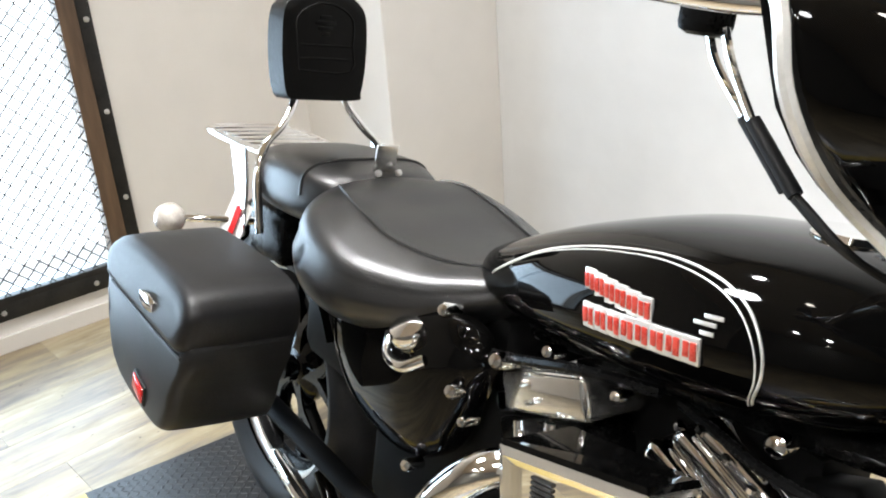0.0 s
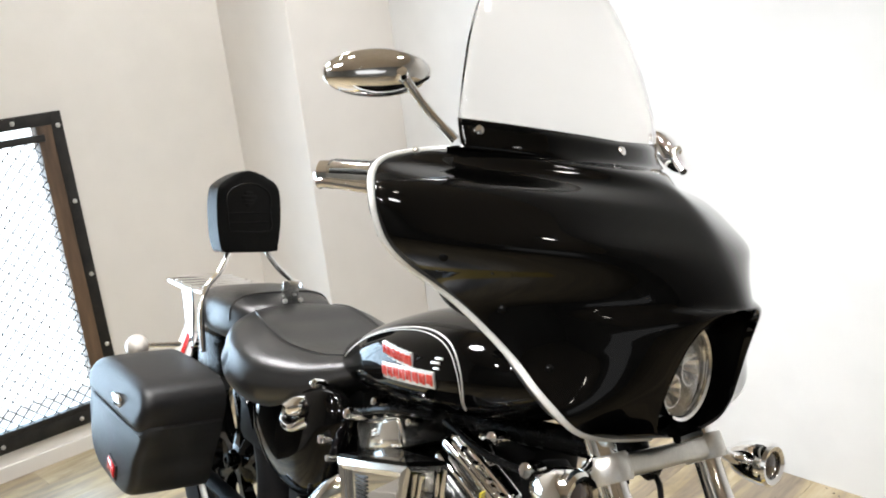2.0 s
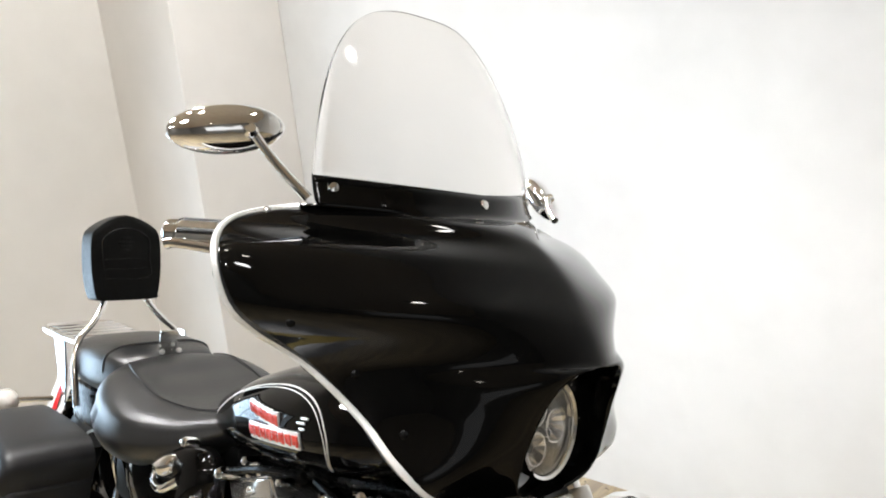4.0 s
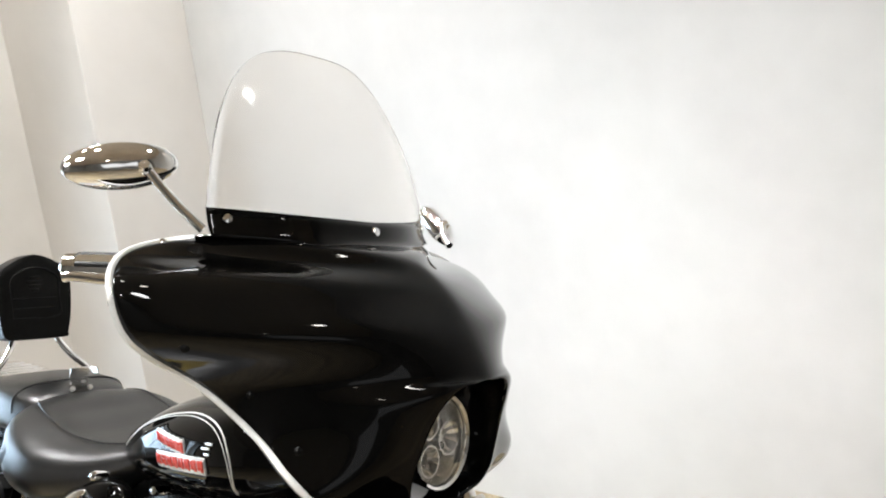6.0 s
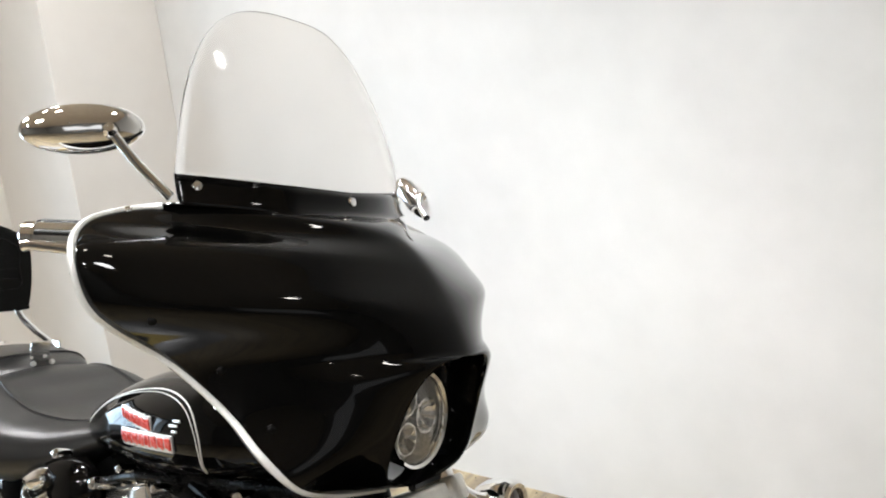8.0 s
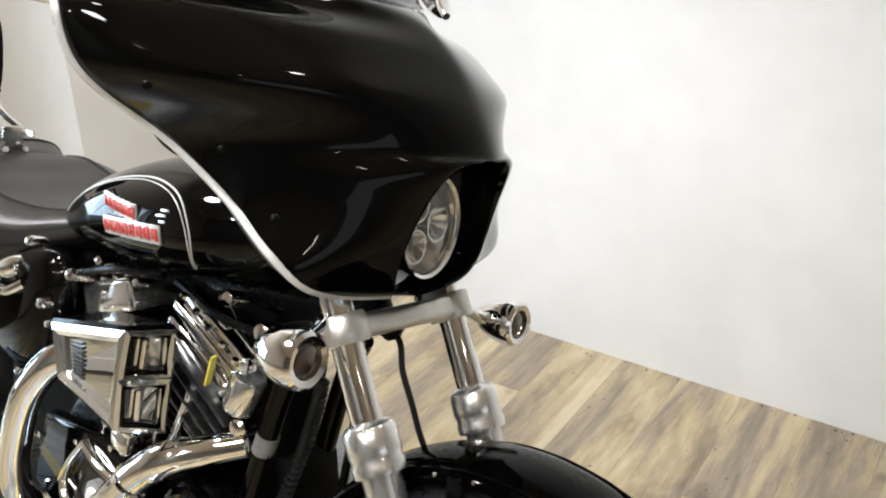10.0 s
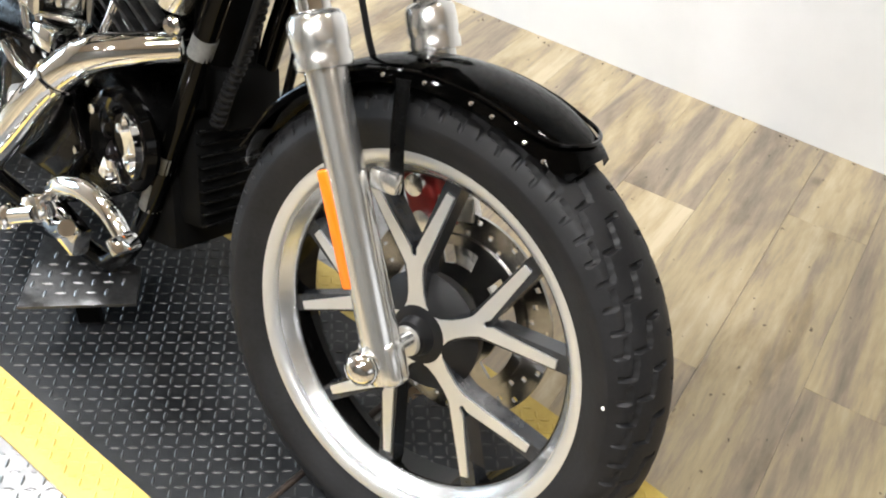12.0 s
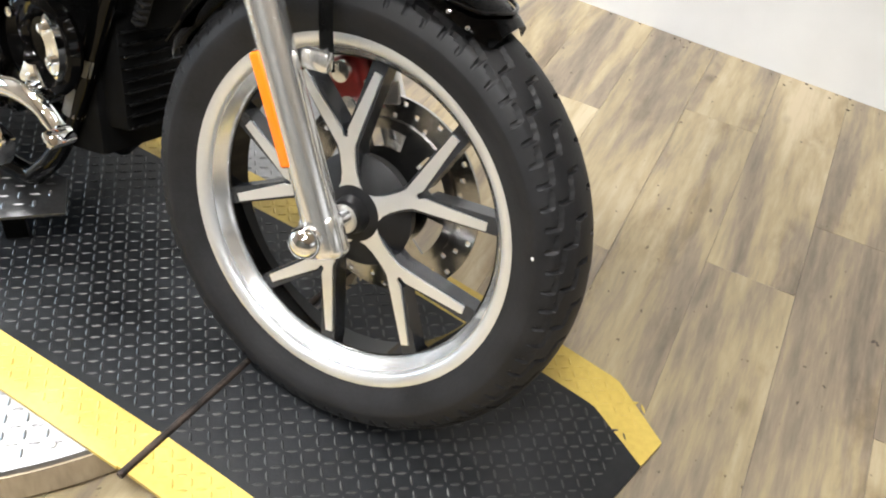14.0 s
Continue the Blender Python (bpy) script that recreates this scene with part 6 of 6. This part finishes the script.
# exhausts
bm = bmesh.new()
tube(bm, [(-0.430, -0.070, 0.520), (-0.470, -0.120, 0.505), (-0.520, -0.158, 0.478), (-0.590, -0.175, 0.405), (-0.680, -0.185, 0.290), (-0.760, -0.190, 0.205), (-0.820, -0.180, 0.160), (-0.90, -0.14, 0.140), (-1.00, -0.06, 0.135)], [0.022, 0.023, 0.0265, 0.0265, 0.0265, 0.0265, 0.0265, 0.0265, 0.0265], 20, 8)
pipe = part("front_exhaust_pipe", bm, CHROME, bike, "chrome front exhaust pipe with heat shield", smooth=180)
bm = bmesh.new()
tube(bm, [(-0.775, -0.075, 0.555), (-0.785, -0.130, 0.553), (-0.815, -0.170, 0.530), (-0.865, -0.188, 0.455), (-0.905, -0.190, 0.335), (-0.915, -0.175, 0.250), (-0.935, -0.12, 0.190), (-1.00, -0.06, 0.170)], [0.022, 0.024, 0.0265, 0.0265, 0.0265, 0.0265, 0.0265, 0.0265], 20, 8)
part("rear_exhaust_pipe", bm, CHROME, bike, "chrome rear exhaust pipe", smooth=180)
for c, dd in (((-0.565, -0.172, 0.432), (-0.6, -0.1, -0.78)), ((-0.735, -0.189, 0.228), (-0.7, 0, -0.7))):
    bm = bmesh.new()
    turned(bm, [(0.0265, -0.006), (0.0295, -0.005), (0.0295, 0.005), (0.0265, 0.006)], c, dd, 24, True)
    part("pipe_clamp", bm, CHROME, pipe)

# far side: primary cover, then added black fillers for the dark seen through the engine
bm = bmesh.new()
prism(bm, [(-0.30, -0.09), (0.20, -0.10), (0.29, -0.02), (0.27, 0.09), (0.10, 0.13), (-0.26, 0.11), (-0.33, 0.02)], 0.07, pose(-0.76, 0.135, 0.315, 90, 0, 0), 0.018, 3)
part("primary_cover", bm, BLACK_SATIN, crank, "black primary cover", smooth=60)
bm = bmesh.new()
rbox(bm, (-0.70, 0.065, 0.585), (0.42, 0.11, 0.20), 0.02)
part("black_fill_tank", bm, MATT_BLACK, bike, "added black filler block for the dark under the tank")
bm = bmesh.new()
rbox(bm, (-1.01, 0.03, 0.585), (0.20, 0.18, 0.19), 0.02)
part("black_fill_seat", bm, MATT_BLACK, bike, "added black filler block for the dark under the seat")
bm = bmesh.new()
prism(bm, [(-0.035, -0.16), (0.040, -0.15), (0.055, 0.12), (0.010, 0.16), (-0.045, 0.14)], 0.06, pose(-0.46, 0.02, 0.52, 90, 0, 0), 0.012, 2)
part("black_fill_front", bm, MATT_BLACK, bike, "added black filler panel for the dark ahead of the cylinder", smooth=60)

# frame tubes and clutter
bm = bmesh.new()
tube(bm, [(-0.350, -0.055, 0.680), (-0.385, -0.060, 0.600), (-0.430, -0.065, 0.420), (-0.475, -0.075, 0.240), (-0.53, -0.085, 0.130), (-0.62, -0.09, 0.105), (-1.1, -0.10, 0.12), (-1.3, -0.10, 0.25)], 0.0165, 16, 6)
frame_tube = part("frame_tube", bm, BLACK_GLOSS, bike, "glossy black frame downtube")
bm = bmesh.new()
tube(bm, [(-0.350, 0.055, 0.680), (-0.385, 0.060, 0.600), (-0.430, 0.065, 0.420), (-0.475, 0.075, 0.240), (-0.53, 0.085, 0.130), (-0.62, 0.09, 0.105), (-1.1, 0.10, 0.12), (-1.3, 0.10, 0.25)], 0.0165, 16, 6)
part("frame_tube", bm, BLACK_GLOSS, bike, "glossy black frame downtube")
for f0, f1, w in (((-0.399, -0.0615, 0.545), (-0.408, -0.0625, 0.515), 0.0172), ((-0.447, -0.069, 0.352), (-0.453, -0.070, 0.325), 0.0172), ((-0.462, -0.072, 0.300), (-0.472, -0.074, 0.252), 0.0172)):
    bm = bmesh.new()
    tube(bm, [f0, f1], w, 16, 1)
    part("frame_label", bm, STICKER, frame_tube, "worn grey label")
# Three added black blocks fill the dark between downtubes and engine.
bm = bmesh.new()
rbox(bm, (-0.432, 0.01, 0.325), (0.06, 0.12, 0.17), 0.012, (0, -14, 0))
fill_block = part("fill_block", bm, MATT_BLACK, bike, "added black finned block filling the dark behind the downtubes")
for place, size, name in (((-0.475, 0.0, 0.255), (0.09, 0.13, 0.14), "fill_block_low"), ((-0.42, 0.03, 0.44), (0.06, 0.10, 0.09), "fill_block_high")):
    bm = bmesh.new()
    rbox(bm, place, size, 0.012, (0, -14, 0))
    part(name, bm, MATT_BLACK, bike)
for k in range(9):
    z = 0.258 + 0.017 * k
    bm = bmesh.new()
    rbox(bm, (-0.400 - (z - 0.325) * 0.249, 0.01, z), (0.014, 0.112, 0.005), 0.0015, (0, -14, 0), 1)
    part("fill_block_fin", bm, BLACK_SATIN, fill_block)
bm = bmesh.new()
tube(bm, [(-0.335, -0.030, 0.640), (-0.39, -0.030, 0.42)], 0.0075, 10, 1)
ribbed = part("ribbed_hose", bm, BLACK_PLASTIC, bike, "black ribbed breather hose")
for k in range(22):
    f = k / 21
    bm = bmesh.new()
    turned(bm, [(0.006, -0.0035), (0.0105, -0.0015), (0.0105, 0.0015), (0.006, 0.0035)], (-0.335 - 0.055 * f, -0.030 + 0.006 * math.sin(5 * f), 0.640 - 0.22 * f), (-0.24, 0, -0.97), 12, True)
    part("rib", bm, BLACK_PLASTIC, ribbed)
bm = bmesh.new()
tube(bm, [(-0.33, 0.03, 0.70), (-0.345, 0.05, 0.55), (-0.37, 0.06, 0.40)], 0.007, 8, 5)
tube(bm, [(-0.30, -0.03, 0.72), (-0.36, -0.07, 0.70), (-0.47, -0.10, 0.70), (-0.60, -0.09, 0.715)], 0.006, 8, 5)
tube(bm, [(-0.62, -0.10, 0.72), (-0.72, -0.12, 0.705), (-0.84, -0.11, 0.665), (-0.93, -0.10, 0.64)], 0.007, 8, 5)
tube(bm, [(-0.35, 0.0, 0.74), (-0.6, 0.0, 0.70), (-0.9, 0.0, 0.67), (-1.2, 0, 0.60)], 0.022, 12, 4)
part("wiring_loom", bm, BLACK_SATIN, bike, "black hoses and wiring under the tank")
bm = bmesh.new()
rbox(bm, (-1.02, 0.02, 0.42), (0.36, 0.19, 0.34), 0.03)
rbox(bm, (-1.30, 0.0, 0.50), (0.30, 0.17, 0.16), 0.03)
part("battery_box", bm, MATT_BLACK, bike, "black battery box and rear frame")
bm = bmesh.new()
tube(bm, [(-1.10, -0.12, 0.30), (-1.40, -0.125, 0.305), (-1.60, -0.125, 0.305)], 0.022, 12, 4, True, 0.6)
tube(bm, [(-1.10, 0.12, 0.30), (-1.40, 0.125, 0.305), (-1.60, 0.125, 0.305)], 0.022, 12, 4, True, 0.6)
part("swingarm", bm, MATT_BLACK, bike)
for s in (-1, 1):
    bm = bmesh.new()
    tube(bm, [(-1.60, s * 0.135, 0.33), (-1.50, s * 0.135, 0.46), (-1.42, s * 0.135, 0.57)], 0.022, 16, 3)
    part("shock_absorber", bm, MATT_BLACK, bike)
# pedals and pegs
bm = bmesh.new()
tube(bm, [(-0.520, -0.160, 0.270), (-0.490, -0.215, 0.302), (-0.435, -0.240, 0.348), (-0.370, -0.248, 0.378), (-0.315, -0.250, 0.380), (-0.280, -0.250, 0.362)], [0.011, 0.012, 0.0135, 0.0135, 0.0125, 0.011], 14, 6)
pedal = part("brake_pedal", bm, CHROME, bike, "bent chrome brake pedal")
bm = bmesh.new()
rbox(bm, (-0.274, -0.252, 0.354), (0.022, 0.038, 0.012), 0.004, (0, 35, 0))
part("pedal_pad", bm, CHROME, pedal)
# forward footpeg below the exhaust bend
F0, F1 = Vector((-0.680, -0.262, 0.165)), Vector((-0.470, -0.250, 0.290))
FD = (F1 - F0).normalized()
bm = bmesh.new()
tube(bm, [F0, F0.lerp(F1, 0.5), F1], [0.010, 0.0125, 0.0125], 14, 4)
front_peg = part("forward_footpeg", bm, CHROME, bike, "chrome forward footpeg with ribs")
for k in range(6):
    bm = bmesh.new()
    turned(bm, [(0.010, -0.007), (0.0165, -0.005), (0.0185, 0.0), (0.0165, 0.005), (0.010, 0.007)], F0 + FD * (0.035 + 0.027 * k), FD, 14, True)
    part("peg_rib", bm, CHROME, front_peg)
bm = bmesh.new()
rbox(bm, F1 + Vector((-0.015, 0.01, 0.0)), (0.045, 0.030, 0.036), 0.008, (0, -30, 0))
part("peg_clevis", bm, CHROME, front_peg)
bm = bmesh.new()
tube(bm, [(-0.62, -0.14, 0.19), (-0.57, -0.18, 0.212), (-0.50, -0.205, 0.235), (-0.46, -0.215, 0.262)], 0.012, 12, 5)
rbox(bm, (-0.55, -0.165, 0.205), (0.10, 0.03, 0.05), 0.008, (0, 10, 0))
part("control_bracket", bm, CHROME, bike, "chrome forward-control bracket")
PEG, PEG_D = Vector((-1.155, -0.205, 0.300)), Vector((-0.985, 0.03, 0.15)).normalized()
bm = bmesh.new()
turned(bm, [(0.0005, -0.01), (0.013, -0.01), (0.0145, 0.0), (0.0145, 0.122), (0.011, 0.128), (0.0005, 0.129)], PEG, PEG_D, 20)
peg = part("footpeg", bm, CHROME, bike, "folded chrome footpeg with rubber studs")
for k in range(5):
    c = PEG + PEG_D * (0.018 + 0.022 * k)
    bm = bmesh.new()
    rbox(bm, c + Vector((0, -0.004, -0.0125)), (0.011, 0.016, 0.008), 0.003, (0, 8, 0))
    part("peg_stud", bm, RUBBER, peg)
bm = bmesh.new()
tube(bm, [(-1.03, -0.14, 0.26), (-1.09, -0.18, 0.28), (-1.155, -0.205, 0.300)], 0.010, 12, 5)
part("peg_mount", bm, CHROME, peg)
bm = bmesh.new()
tube(bm, [(-0.80, 0.10, 0.13), (-0.83, 0.20, 0.06), (-0.86, 0.30, -0.065)], [0.012, 0.011, 0.011], 12, 4)
part("side_stand", bm, BLACK_SATIN, bike)
for x, y, z, r in ((-0.85, -0.125, 0.66, 0.011), (-0.77, -0.12, 0.705, 0.008), (-0.90, -0.15, 0.60, 0.010), (-0.865, -0.155, 0.575, 0.007), (-0.98, -0.15, 0.45, 0.009), (-0.845, -0.15, 0.51, 0.009), (-0.66, -0.12, 0.70, 0.007), (-0.93, -0.155, 0.70, 0.009), (-0.50, -0.07, 0.715, 0.012), (-0.40, -0.085, 0.70, 0.014)):
    bm = bmesh.new()
    turned(bm, [(0.0005, -0.03), (r, -0.03), (r * 1.1, 0.0), (r * 0.8, r * 0.5), (0.0005, r * 0.7)], (x, y, z), (0.25, -1, 0.25), 12)
    part("acorn_nut", bm, CHROME, bike)

# ---------------------------------------------------------------- floor boards (last: many pieces)
bm = bmesh.new()
room_box(bm, -0.5, LONG + 0.1, -DEEP - 0.1, 0.1, FLOOR - 0.06, FLOOR - 0.006)
floor = structure("floor", bm, SUBFLOOR, label="worn grey-brown wood-look plank floor")
floor.matrix_basis = ROOM
# crumbs of dirt along the foot of the long wall
crumbs = random.Random(11)
bm = bmesh.new()
for k in range(70):
    x, y, r = crumbs.uniform(1.2, 4.2), -abs(crumbs.gauss(0.0, 0.02)) - 0.004, crumbs.uniform(0.0015, 0.005)
    a0 = crumbs.uniform(0, 6.28)
    top = bm.verts.new((x, y, FLOOR + r * 0.6))
    foot = [bm.verts.new((x + r * crumbs.uniform(0.6, 1.5) * math.cos(a0 + 1.257 * q), y + r * crumbs.uniform(0.5, 1.2) * math.sin(a0 + 1.257 * q), FLOOR)) for q in range(5)]
    for q in range(5):
        bm.faces.new((foot[q], foot[(q + 1) % 5], top))
dirt = part("floor_dirt", bm, SUBFLOOR, None, smooth=0)
dirt.matrix_basis = ROOM
tagged(dirt, "small dark crumbs of dirt along the foot of the wall", "dirt", kind="stuff")
BOARD_W, BOARD_L = 0.178, 1.22
board_meshes = {}


def board_mesh(length):
    key = round(length, 2)
    if key not in board_meshes:
        b2 = bmesh.new()
        rbox(b2, (0, 0, -0.003), (BOARD_W - 0.0005, key - 0.0005, 0.006), 0.0005, (0, 0, 0), 1)
        mesh = bpy.data.meshes.new("plank")
        b2.to_mesh(mesh)
        b2.free()
        mesh.materials.append(PLANK)
        board_meshes[key] = mesh
    return board_meshes[key]


# the boards run a few degrees off the walls
LAY = radians(3.6)
x, k = REAR_X - 0.1, 0
while x < LONG + 0.2:
    y = 0.02 - (x - 2.5) * math.tan(LAY)
    first_len, begun = (0.35, 0.85, 0.6, 1.1, 0.5, 0.95)[k % 6], False
    stop = -DEEP - (x - 2.5) * math.tan(LAY)
    while y > stop:
        length = min(BOARD_L if begun else first_len, y - stop)
        begun = True
        if length < 0.02:
            break
        ob = new("plank", board_mesh(length))
        ob.parent = floor
        cx, cy = x + BOARD_W / 2 - 2.5, y - length / 2
        ob.location = (2.5 + cx * math.cos(LAY) - cy * math.sin(LAY), cx * math.sin(LAY) + cy * math.cos(LAY), FLOOR)
        ob.rotation_euler = (0, 0, LAY)
        y -= round(length, 2)
    x += BOARD_W
    k += 1
